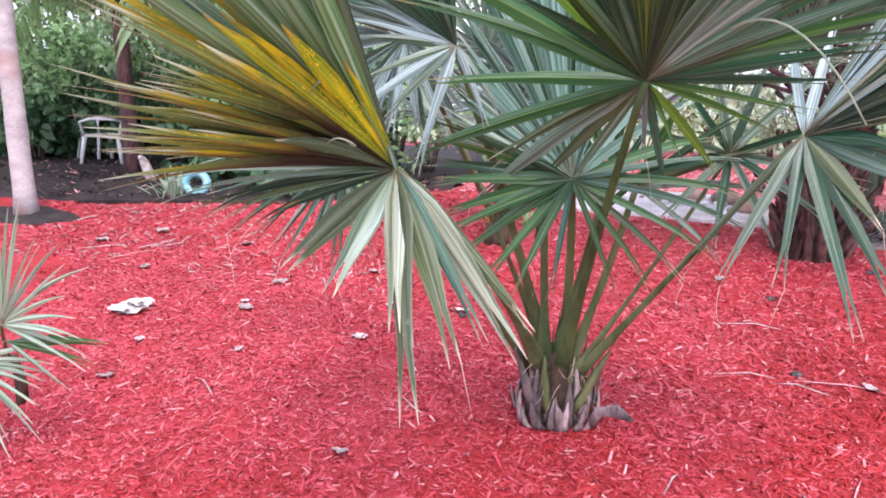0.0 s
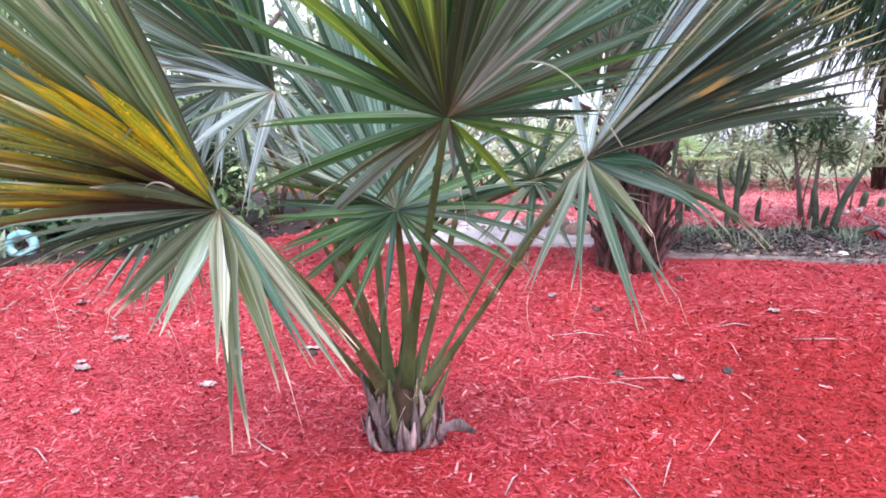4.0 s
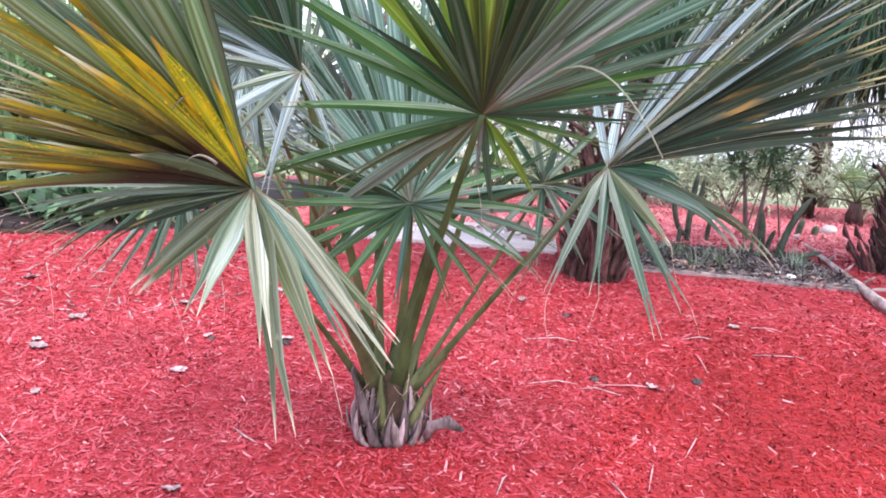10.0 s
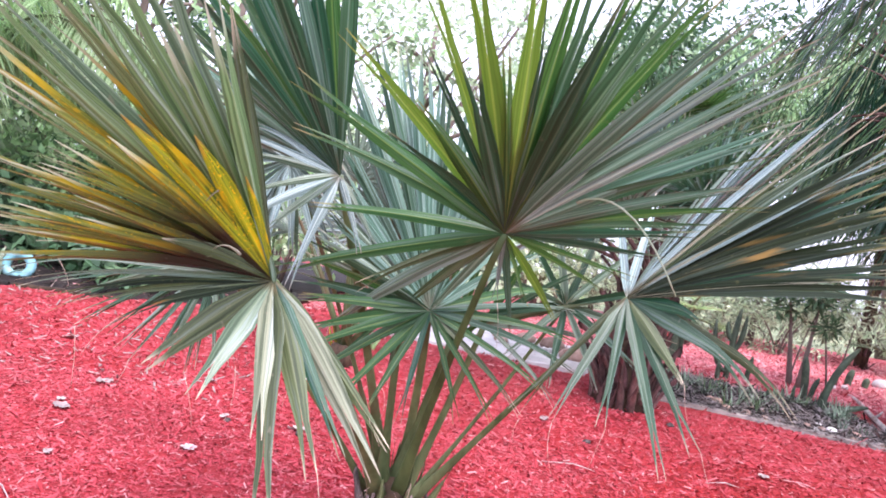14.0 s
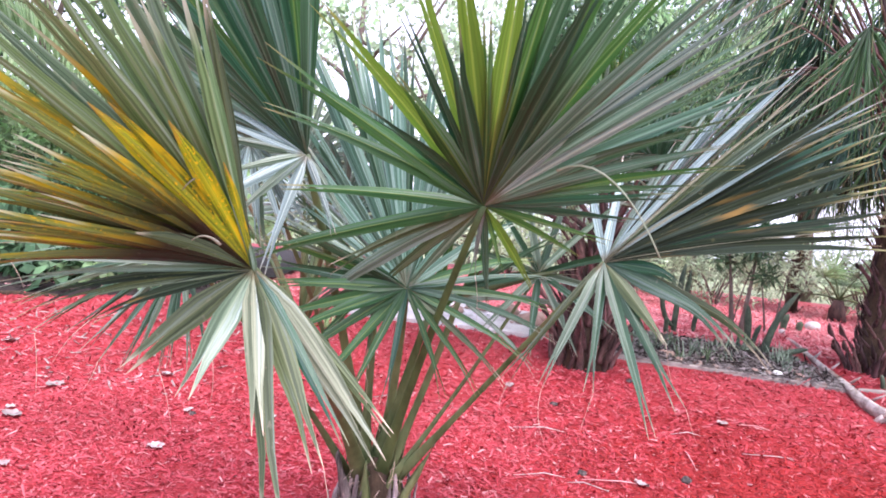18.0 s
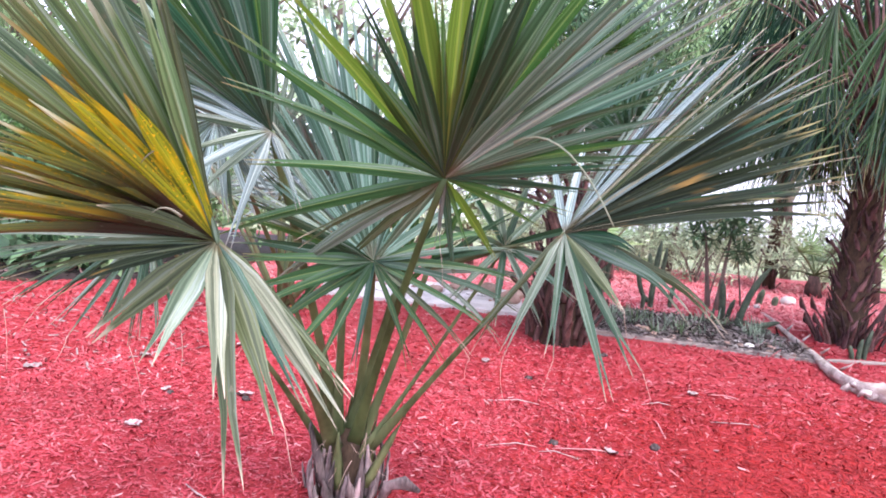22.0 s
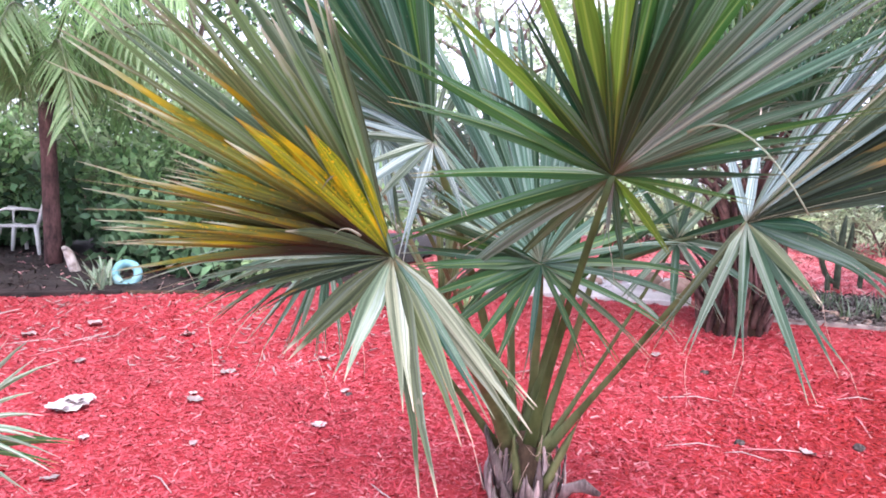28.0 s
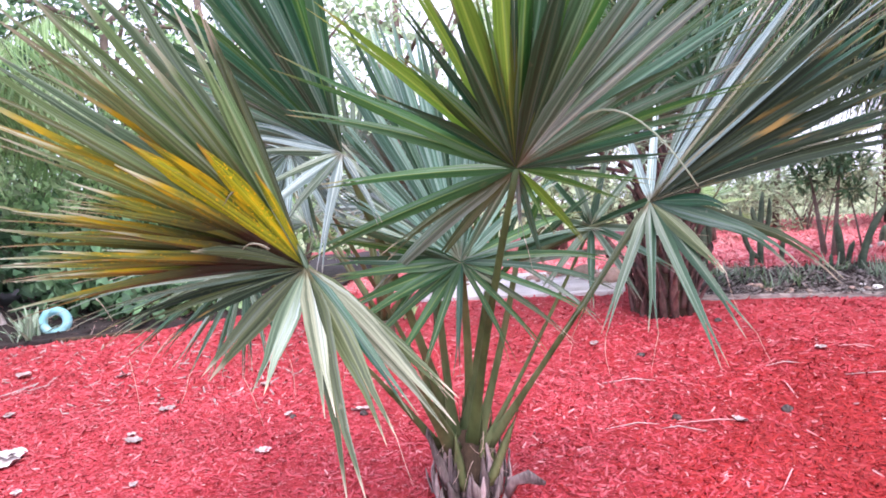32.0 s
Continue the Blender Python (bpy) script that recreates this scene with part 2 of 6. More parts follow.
M = {
    "mulch": surface("red_mulch", (0.20, 0.010, 0.014), (0.36, 0.024, 0.034), 5, 0.7, 0.9, 45, stain=(0.30, 0.011, 0.016)),
    "chip": ramp_material("red_mulch_chip", [(0.0, (0.25, 0.012, 0.018)), (0.25, (0.385, 0.033, 0.049)), (0.7, (0.46, 0.066, 0.088)), (0.95, (0.47, 0.12, 0.14)), (1.0, (0.64, 0.32, 0.33))], spec=0.3),
    "deep_chip": ramp_material("deep_red_mulch_chip", [(0.0, (0.15, 0.006, 0.008)), (0.3, (0.26, 0.010, 0.011)), (0.75, (0.34, 0.018, 0.020)), (0.97, (0.37, 0.046, 0.052)), (1.0, (0.54, 0.22, 0.23))], spec=0.3),
    # the red chip made paler and pinker: distance haze painted into the tone
    "hazed_chip": ramp_material("hazed_red_mulch_chip", [(0.0, (0.42, 0.05, 0.07)), (0.3, (0.60, 0.13, 0.16)), (0.7, (0.70, 0.23, 0.26)), (1.0, (0.72, 0.42, 0.43))], spec=0.3),
    "pale_chip": surface("bleached_chip", (0.46, 0.17, 0.18), (0.64, 0.38, 0.38), 30, 0.7, 0.3, 90, vary="island", spread=0.3),
    "crumb": ramp_material("soil_crumb", [(0.0, (0.008, 0.006, 0.006)), (0.6, (0.028, 0.018, 0.018)), (0.94, (0.07, 0.045, 0.042)), (1.0, (0.22, 0.17, 0.16))]),
    "soil": surface("dark_soil", (0.007, 0.005, 0.006), (0.042, 0.028, 0.028), 6, 0.9, 1.0, 40),
    "grass": surface("dry_grass", (0.13, 0.18, 0.08), (0.36, 0.38, 0.22), 0.6, 0.9, 0.6, 9),
    "green": blade_material("palm_blade_green", (0.014, 0.062, 0.022), (0.052, 0.132, 0.046), (0.25, 0.33, 0.10), (0.33, 0.24, 0.12), 0.36, 0.30, glow=(0.085, 0.20, 0.03), spec=0.35, bloom_sheen=0.12, hub=0.42, hubtone=(0.014, 0.034, 0.018), edge=0.25),
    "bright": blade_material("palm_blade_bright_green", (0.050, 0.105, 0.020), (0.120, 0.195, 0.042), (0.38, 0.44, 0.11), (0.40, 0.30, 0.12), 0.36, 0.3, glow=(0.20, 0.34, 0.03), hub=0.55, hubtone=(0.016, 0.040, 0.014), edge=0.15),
    "droop": blade_material("palm_blade_drooping_green", (0.032, 0.047, 0.020), (0.088, 0.106, 0.052), (0.13, 0.145, 0.075), (0.5, 0.40, 0.32), 0.45, 0.1, spec=0.3, bloom_sheen=0.10, hub=0.1, edge=0.25),
    "cream": blade_material("palm_blade_cream_streaked", (0.10, 0.118, 0.078), (0.28, 0.29, 0.215), (0.36, 0.36, 0.27), (0.56, 0.44, 0.36), 0.5, 0.1, spec=0.25, bloom_sheen=0.20, hub=0.1, edge=0.3),
    "yellowing": blade_material("palm_blade_yellowing", (0.10, 0.12, 0.020), (0.24, 0.26, 0.040), (0.34, 0.34, 0.10), (0.58, 0.58, 0.46), 0.4, 0.12, (0.56, 0.36, 0.012), 0.38, bloom_sheen=0.08, hub=0.75, hubtone=(0.022, 0.013, 0.008), edge=0.4, hub_dark=1.0, hub_dark_to=0.36, dry_from=0.86),
    "deep": blade_material("palm_blade_deep_green", (0.016, 0.048, 0.026), (0.052, 0.110, 0.066), (0.17, 0.25, 0.17), (0.4, 0.38, 0.3), 0.32, 0.28, glow=(0.045, 0.14, 0.05), spec=0.45, bloom_sheen=0.22, hub=0.45, hubtone=(0.010, 0.032, 0.020), edge=0.22),
    "brown": blade_material("palm_blade_browning", (0.085, 0.108, 0.024), (0.240, 0.270, 0.066), (0.32, 0.34, 0.10), (0.56, 0.57, 0.46), 0.36, 0.1, (0.44, 0.32, 0.010), 0.22, bloom_sheen=0.08, hub=0.62, hubtone=(0.020, 0.011, 0.008), edge=0.35, hub_dark=1.0, hub_dark_to=0.26, dry_from=0.86),
    "hub_dark": blade_material("palm_blade_burnt", (0.085, 0.108, 0.024), (0.240, 0.270, 0.066), (0.32, 0.34, 0.10), (0.56, 0.57, 0.46), 0.36, 0.1, (0.44, 0.32, 0.010), 0.22, bloom_sheen=0.08, hub=0.82, hubtone=(0.020, 0.011, 0.008), edge=0.35, hub_dark=1.0, hub_dark_to=0.40, dry_from=0.86),
    # blue-green blade with some reflected sky already in its base tone
    "blue": blade_material("palm_blade_blue_green", (0.036, 0.098, 0.062), (0.122, 0.226, 0.176), (0.27, 0.39, 0.33), (0.3, 0.28, 0.22), 0.32, 0.24, spec=0.5, bloom_sheen=0.2, hub=0.12, edge=0.3),
    "grey": blade_material("palm_blade_grey_green", (0.050, 0.086, 0.052), (0.148, 0.200, 0.146), (0.31, 0.37, 0.28), (0.4, 0.32, 0.25), 0.3, 0.2, spec=0.5, bloom_sheen=0.22, hub=0.12, edge=0.4),
    "young": blade_material("palm_blade_young_pale", (0.13, 0.21, 0.13), (0.31, 0.40, 0.29), (0.52, 0.50, 0.46), (0.5, 0.36, 0.34), 0.35, 0.2, bloom_sheen=0.2, hub=0.1, edge=0.2),
    # white gloss of the sky painted in as a silvery tone
    "silver": blade_material("palm_blade_silver_gloss", (0.075, 0.115, 0.115), (0.27, 0.345, 0.355), (0.54, 0.60, 0.56), (0.5, 0.40, 0.34), 0.3, 0.1, bloom_sheen=0.28, hub=0.1),
    "olive": blade_material("palm_blade_olive", (0.072, 0.130, 0.050), (0.190, 0.290, 0.135), (0.30, 0.36, 0.21), (0.50, 0.48, 0.40), 0.32, 0.12, spec=0.65, bloom_sheen=0.32, hub=0.3, hubtone=(0.036, 0.048, 0.026), edge=0.15, dry_from=0.87),
    "yellow": blade_material("palm_blade_yellow", (0.080, 0.12, 0.012), (0.38, 0.38, 0.014), (0.55, 0.48, 0.03), (0.44, 0.24, 0.06), 0.42, 0.12, (0.64, 0.42, 0.008), 0.24, hub=0.3, hubtone=(0.10, 0.06, 0.012), edge=0.1),
    "dark": blade_material("palm_blade_dark_green", (0.006, 0.044, 0.022), (0.020, 0.086, 0.046), (0.11, 0.17, 0.11), (0.3, 0.30, 0.2), 0.32, 0.18, glow=(0.025, 0.095, 0.055), spec=0.45, bloom_sheen=0.12, hub=0.2, hubtone=(0.012, 0.03, 0.024), edge=0.35),
    # near-black tone: the shade on leaf undersides is put into the colour
    "shade_dark": blade_material("palm_blade_shade_dark", (0.011, 0.018, 0.010), (0.030, 0.042, 0.025), (0.07, 0.09, 0.05), (0.36, 0.32, 0.16), 0.5, 0.04, (0.22, 0.13, 0.04), 0.02, spec=0.2, specks=False, bloom_sheen=0.05, hub=0.4, hubtone=(0.008, 0.012, 0.009), edge=0.12),
    "dry": blade_material("palm_blade_dry", (0.48, 0.43, 0.40), (0.74, 0.70, 0.68), (0.6, 0.52, 0.48), (0.6, 0.42, 0.36), 0.5, 0.1),
    "pale_rib": blade_material("palm_blade_pale_rib", (0.22, 0.20, 0.15), (0.40, 0.37, 0.28), (0.42, 0.38, 0.28), (0.5, 0.38, 0.26), 0.5, 0.1, bloom_sheen=0.2),
    "feather": blade_material("feather_leaf_green", (0.19, 0.36, 0.14), (0.50, 0.68, 0.36), (0.44, 0.58, 0.32), (0.4, 0.42, 0.25), 0.35, 0.5),
    "petiole": surface("petiole_green", (0.036, 0.060, 0.020), (0.160, 0.195, 0.090), 9, 0.5, 0.2, 40, stretch=(1, 1, 0.25), stain=(0.13, 0.09, 0.05)),
    "stalk": surface("leaf_stalk_brown", (0.030, 0.050, 0.016), (0.098, 0.138, 0.050), 9, 0.6, 0.2, 40, stretch=(1, 1, 0.25), stain=(0.068, 0.066, 0.026)),
    "boot": surface("old_leaf_base", (0.030, 0.019, 0.019), (0.42, 0.315, 0.315), 16, 0.8, 1.0, 110, vary="object", spread=0.55, stretch=(1, 1, 0.25)),
    "boot_green": surface("green_leaf_base", (0.045, 0.060, 0.022), (0.165, 0.175, 0.075), 10, 0.6, 0.4, 60, vary="object", spread=0.2, stretch=(1, 1, 0.3)),
    "fibre": surface("trunk_fibre", (0.02, 0.012, 0.008), (0.09, 0.055, 0.035), 20, 0.9, 0.9, 90, stretch=(1, 1, 0.4)),
    "pale_strip": surface("pale_dry_strip", (0.26, 0.31, 0.24), (0.48, 0.53, 0.44), 9, 0.6, 0.2, 60),
    "thread": surface("dry_thread", (0.42, 0.26, 0.22), (0.66, 0.5, 0.44), 8, 0.8, 0.0, 30),
    "old_boot": surface("weathered_boot", (0.013, 0.006, 0.006), (0.175, 0.084, 0.082), 12, 0.8, 0.7, 70, vary="object", spread=0.4, stretch=(1, 1, 0.4)),
    "dark_boot": surface("dark_weathered_boot", (0.010, 0.004, 0.005), (0.185, 0.090, 0.092), 11, 0.8, 0.6, 60, vary="object", spread=0.6, stretch=(1, 1, 0.4)),
    "bark": surface("grey_bark", (0.09, 0.06, 0.055), (0.24, 0.18, 0.16), 6, 0.85, 0.8, 40, stretch=(1, 1, 0.3)),
    "pale_bark": surface("pale_trunk", (0.32, 0.27, 0.28), (0.54, 0.48, 0.49), 5, 0.8, 0.4, 40, stretch=(1, 1, 2.0), stain=(0.35, 0.16, 0.14)),
    "leaf_a": surface("leaf_mid_green", (0.17, 0.31, 0.13), (0.48, 0.65, 0.37), 3, 0.45, 0, 20, vary="island", spread=0.6, translucent=0.45),
    "leaf_b": surface("leaf_grey_green", (0.30, 0.42, 0.25), (0.66, 0.76, 0.56), 3, 0.45, 0, 20, vary="island", spread=0.6, translucent=0.45),
    "leaf_c": surface("leaf_dark_green", (0.035, 0.09, 0.045), (0.14, 0.25, 0.13), 3, 0.5, 0, 20, vary="island", spread=0.6, translucent=0.25),
    "timber": surface("weathered_timber", (0.20, 0.16, 0.15), (0.46, 0.40, 0.38), 6, 0.85, 0.5, 50, stretch=(0.3, 1, 1)),
    "log": surface("bleached_log", (0.22, 0.17, 0.16), (0.66, 0.58, 0.57), 11, 0.85, 1.0, 40, stain=(0.25, 0.16, 0.13)),
    "concrete": surface("pale_concrete", (0.46, 0.43, 0.44), (0.70, 0.67, 0.68), 5, 0.85, 0.3, 60),
    "stone": surface("brown_stone", (0.22, 0.13, 0.10), (0.48, 0.33, 0.28), 9, 0.8, 0.5, 50, vary="object", spread=0.35),
    "white_stone": surface("white_stone", (0.50, 0.47, 0.47), (0.8, 0.78, 0.78), 9, 0.8, 0.4, 50, vary="object", spread=0.2),
    "gravel": surface("grey_litter", (0.085, 0.066, 0.066), (0.32, 0.275, 0.275), 30, 0.9, 0.5, 80, vary="island", spread=0.6),
    "cactus": surface("cactus_green", (0.028, 0.048, 0.032), (0.115, 0.148, 0.098), 12, 0.6, 0.4, 60, vary="object", spread=0.25),
    "plastic": surface("white_plastic", (0.66, 0.66, 0.68), (0.8, 0.8, 0.8), 4, 0.4, 0.05, 30, stain=(0.55, 0.53, 0.5)),
    "teal": surface("painted_tyre", (0.14, 0.36, 0.43), (0.27, 0.52, 0.60), 8, 0.6, 0.2, 40, stain=(0.38, 0.62, 0.66)),
    "litter": surface("dry_leaf", (0.24, 0.17, 0.17), (0.54, 0.43, 0.43), 25, 0.8, 0.4, 70, vary="object", spread=0.3),
    "rag": surface("bleached_leaf", (0.36, 0.30, 0.31), (0.68, 0.62, 0.62), 25, 0.8, 0.4, 70),
    "dark_litter": surface("dark_clod", (0.015, 0.010, 0.010), (0.13, 0.095, 0.095), 30, 0.9, 0.5, 70),
}


# ---- building blocks ----
rng = np.random.default_rng(7)
SLOPE = math.tan(radians(8))
ORIGIN = {}


def ground_z(y):
    """The garden's height: a bank that rises away from the path through the palm and levels out at both ends."""
    def eased(v, a, b):
        return v if v < a else (a + b) / 2 if v > b else v - (v - a) ** 2 / (2 * (b - a))
    return SLOPE * (eased(max(y, 0), 1.8, 4.2) - eased(max(-y, 0), 2.2, 4.5))


def mesh_of(name, verts, faces, uv=None, smooth=True):
    me = bpy.data.meshes.new(name)
    me.from_pydata([tuple(v) for v in verts], [], [tuple(f) for f in faces])
    if uv is not None:
        layer = me.uv_layers.new(name="UVMap")
        loops = np.empty(len(me.loops), np.int32)
        me.loops.foreach_get("vertex_index", loops)
        layer.data.foreach_set("uv", np.asarray(uv, np.float32)[loops].ravel())
    if smooth:
        me.polygons.foreach_set("use_smooth", np.ones(len(me.polygons), bool))
    me.update()
    return me


def quads_mesh(name, verts, quads):
    """A large mesh of quads, straight from arrays."""
    me = bpy.data.meshes.new(name)
    verts, quads = np.asarray(verts, np.float32), np.asarray(quads, np.int32)
    me.vertices.add(len(verts))
    me.vertices.foreach_set("co", verts.ravel())
    me.loops.add(quads.size)
    me.loops.foreach_set("vertex_index", quads.ravel())
    me.polygons.add(len(quads))
    me.polygons.foreach_set("loop_start", np.arange(0, quads.size, 4, dtype=np.int32))
    me.update(calc_edges=True)
    return me


def thing(name, place, label, category, group=""):
    ob = new(name)
    ob.location = place
    ob.empty_display_size = 0.1
    ORIGIN[ob] = np.array(place, float)
    return tagged(ob, label, category, group)


def part(name, shape, material, parent=None, label="", smooth=True):
    """One mesh object under a thing or a part; the shape's points are in the world."""
    verts, faces, *uv = shape
    o = ORIGIN.get(parent, np.zeros(3))
    ob = new(name, mesh_of(name, np.asarray(verts, float) - o, faces, uv[0] if uv else None, smooth))
    ob.data.materials.append(M[material])
    ob.parent = parent
    ORIGIN[ob] = o
    return tagged(ob, label) if label else ob


def solid(name, place, shape, material, label, category, group="", kind="", smooth=True):
    """A top-level thing that is one mesh; the shape's points are relative to its place."""
    ob = new(name, mesh_of(name, shape[0], shape[1], shape[2] if len(shape) > 2 else None, smooth))
    ob.data.materials.append(M[material])
    ob.location = place
    ORIGIN[ob] = np.array(place, float)
    return tagged(ob, label, category, group, kind)


def unit(v):
    v = np.asarray(v, float)
    return v / max(np.linalg.norm(v), 1e-9)


def joined(shapes):
    verts, faces, uvs, k = [], [], [], 0
    for s in shapes:
        verts.extend(s[0])
        faces.extend([tuple(i + k for i in f) for f in s[1]])
        if len(s) > 2:
            uvs.extend(s[2])
        k += len(s[0])
    return (verts, faces, uvs) if uvs else (verts, faces)


def tube(points, radii, sides=8, flat=1.0, wobble=0.0):
    """A tapered tube along points, with closed ends; flat squeezes it."""
    pts = [np.asarray(p, float) for p in points]
    verts, faces = [], []
    a = None
    for i, (p, r) in enumerate(zip(pts, radii)):
        d = unit(pts[min(i + 1, len(pts) - 1)] - pts[max(i - 1, 0)])
        if a is None:
            a = np.cross(d, (0, 1, 0.13) if abs(d[1]) < 0.9 else (1, 0, 0.13))
        a = unit(a - np.dot(a, d) * d)
        b = np.cross(d, a)
        for k in range(sides):
            q = 2 * math.pi * k / sides
            w = 1 + wobble * rng.uniform(-1, 1)
            verts.append(p + r * w * (math.cos(q) * a + flat * math.sin(q) * b))
    for i in range(len(pts) - 1):
        for k in range(sides):
            k2 = (k + 1) % sides
            faces.append((i * sides + k, i * sides + k2, (i + 1) * sides + k2, (i + 1) * sides + k))
    faces.append(tuple(range(sides))[::-1])
    faces.append(tuple((len(pts) - 1) * sides + k for k in range(sides)))
    return verts, faces


def bezier(a, b, c, n=9):
    a, b, c = (np.asarray(v, float) for v in (a, b, c))
    return [(1 - t) ** 2 * a + 2 * t * (1 - t) * b + t * t * c for t in np.linspace(0, 1, n)]


def spoke(az, el):
    """A direction: az to the right of straight towards the path, el above level, in degrees."""
    a, e = radians(az), radians(el)
    return np.array((math.sin(a) * math.cos(e), -math.cos(a) * math.cos(e), math.sin(e)))


def blade(hub, d, side, length, gap, wide, sag=0.03, fold=0.75, n=11, tip=0.0, split=0.0, taper=0.5, over=1.15, curl=(0, 0, 0)):
    """One pleated segment of a fan leaf: a folded strip that widens with the fan, then narrows to a point."""
    d, side = unit(d), unit(side - np.dot(side, d) * d)
    nrm = np.cross(side, d)
    side0, nrm0 = side, nrm
    up = np.array((0, 0, 1.0)) - d[2] * d
    verts, uv, faces = [], [], []
    for i in range(n):
        s = i / (n - 1)
        p = hub + d * length * s + up * (sag * length * 4 * s * (1 - s)) + np.array((0, 0, -1.0)) * tip * length * max(0, s - 0.6) ** 2 + (side0 * curl[0] + nrm0 * curl[1]) * length * s * s
        q = curl[2] * s
        side, nrm = math.cos(q) * side0 + math.sin(q) * nrm0, math.cos(q) * nrm0 - math.sin(q) * side0
        w = min(0.004 + s * length * math.tan(gap / 2) * over, wide)
        if s > taper:
            w *= max(0.0, (1 - s) / (1 - taper)) ** 0.8
        w = max(w * (1 + 0.07 * math.sin(11 * s + 50 * curl[1])), 0.0012)
        cleft = split * max(0.0, s - 0.74) * 0.09 * length
        for k, e in ((-1, -1), (0, -1), (0, 1), (1, 1)):
            verts.append(p + side * (w * k * 0.9 + e * cleft) + nrm * fold * w * (0.5 - abs(k)))
            uv.append((0.5 + 0.5 * k, s))
        if i:
            b = 4 * i
            faces += [(b - 4, b - 3, b + 1, b), (b - 2, b - 1, b + 3, b + 2)]
    return verts, faces, uv


def fan(hub, spokes, n, wide=0.024, sag=0.02, jitter=1.3, fold=0.85, tip=0.0, seed=1, short=0.08, twist=8.0, split=0.9, taper=0.5, over=1.15, loose=1.0):
    """The segments of a fan leaf, spread evenly along a chain of spokes (az, el, length)."""
    rs = np.random.default_rng(seed)
    hub = np.asarray(hub, float)
    dirs, lens = [spoke(a, e) for a, e, _ in spokes], [s[2] for s in spokes]
    cum = [0.0]
    for i in range(1, len(dirs)):
        cum.append(cum[-1] + math.acos(max(-1, min(1, float(dirs[i] @ dirs[i - 1])))) + 1e-4)
    out = []
    at = np.linspace(0, cum[-1], n)
    axis = []
    for c in at:
        i = min(max(int(np.searchsorted(cum, c)) - 1, 0), len(dirs) - 2)
        f = (c - cum[i]) / (cum[i + 1] - cum[i])
        axis.append((unit(dirs[i] * (1 - f) + dirs[i + 1] * f), lens[i] * (1 - f) + lens[i + 1] * f))
    for i, (d, length) in enumerate(axis):
        side = axis[min(i + 1, n - 1)][0] - axis[max(i - 1, 0)][0]
        d = unit(d + rs.normal(0, radians(jitter), 3))
        q = radians(rs.normal(0, twist))
        side = unit(side - np.dot(side, d) * d)
        side = math.cos(q) * side + math.sin(q) * np.cross(d, side)
        out.append(blade(hub, d, side, length * (1 + rs.uniform(-short, short)), max(cum[-1] / (n - 1), 0.05), wide * rs.uniform(0.85, 1.1), sag * rs.uniform(0.5, 1.5), fold, tip=tip, split=split * rs.uniform(0, 1.6), taper=taper, over=over, curl=(loose * rs.normal(0, 0.02), loose * rs.normal(0, 0.035), loose * rs.normal(0, 0.32))))
    return out


def loose_fan(hub, axis, face, reach, n, length, wide, droop, seed, whole=True, stray=0.035):
    """A whole fan leaf round an axis, for palms further off: segments over +-reach degrees, hanging by droop."""
    rs = np.random.default_rng(seed)
    axis = unit(axis)
    face = unit(np.asarray(face, float) - np.dot(face, axis) * axis)
    across = np.cross(axis, face)
    out = []
    for i in range(n):
        q = radians(-reach + 2 * reach * i / (n - 1))
        d = unit(math.cos(q) * axis + math.sin(q) * across + 0.18 * face + rs.normal(0, stray, 3))
        side = -math.sin(q) * axis + math.cos(q) * across
        ln = length * (1 - 0.35 * abs(q) / math.pi) * rs.uniform(0.88 - 4 * (stray - 0.035), 1.06)
        out.append(blade(np.asarray(hub, float), d, side, ln, 2 * radians(reach) / n, wide, 0.02, 0.5, 7, droop, curl=(rs.normal(0, 0.03), rs.normal(0, 0.04), rs.normal(0, 0.4))))
    return joined(out) if whole else out


def box(x0, x1, y0, y1, z0, z1):
    v = [(x, y, z) for x in (x0, x1) for y in (y0, y1) for z in (z0, z1)]
    return v, [(0, 1, 3, 2), (4, 6, 7, 5), (0, 4, 5, 1), (2, 3, 7, 6), (0, 2, 6, 4), (1, 5, 7, 3)]


def rounded(shape, width=0.01, segments=2):
    bm = bmesh.new()
    vs = [bm.verts.new(v) for v in shape[0]]
    for f in shape[1]:
        bm.faces.new([vs[i] for i in f])
    bmesh.ops.bevel(bm, geom=list(bm.edges), offset=width, segments=segments, affect="EDGES", clamp_overlap=True)
    bm.verts.index_update()
    out = [tuple(v.co) for v in bm.verts], [tuple(v.index for v in f.verts) for f in bm.faces]
    bm.free()
    return out


def stone_shape(r, seed, squash=0.6):
    bm = bmesh.new()
    bmesh.ops.create_icosphere(bm, subdivisions=2, radius=1)
    out = []
    for v in bm.verts:
        k = 1 + 0.28 * noise.noise(v.co * 1.3 + Vector((seed * 7.1, 0, 0)))
        out.append((v.co.x * r * k, v.co.y * r * k * 0.85, max(v.co.z, -0.5) * r * k * squash))
    faces = [tuple(v.index for v in f.verts) for f in bm.faces]
    bm.free()
    return out, faces


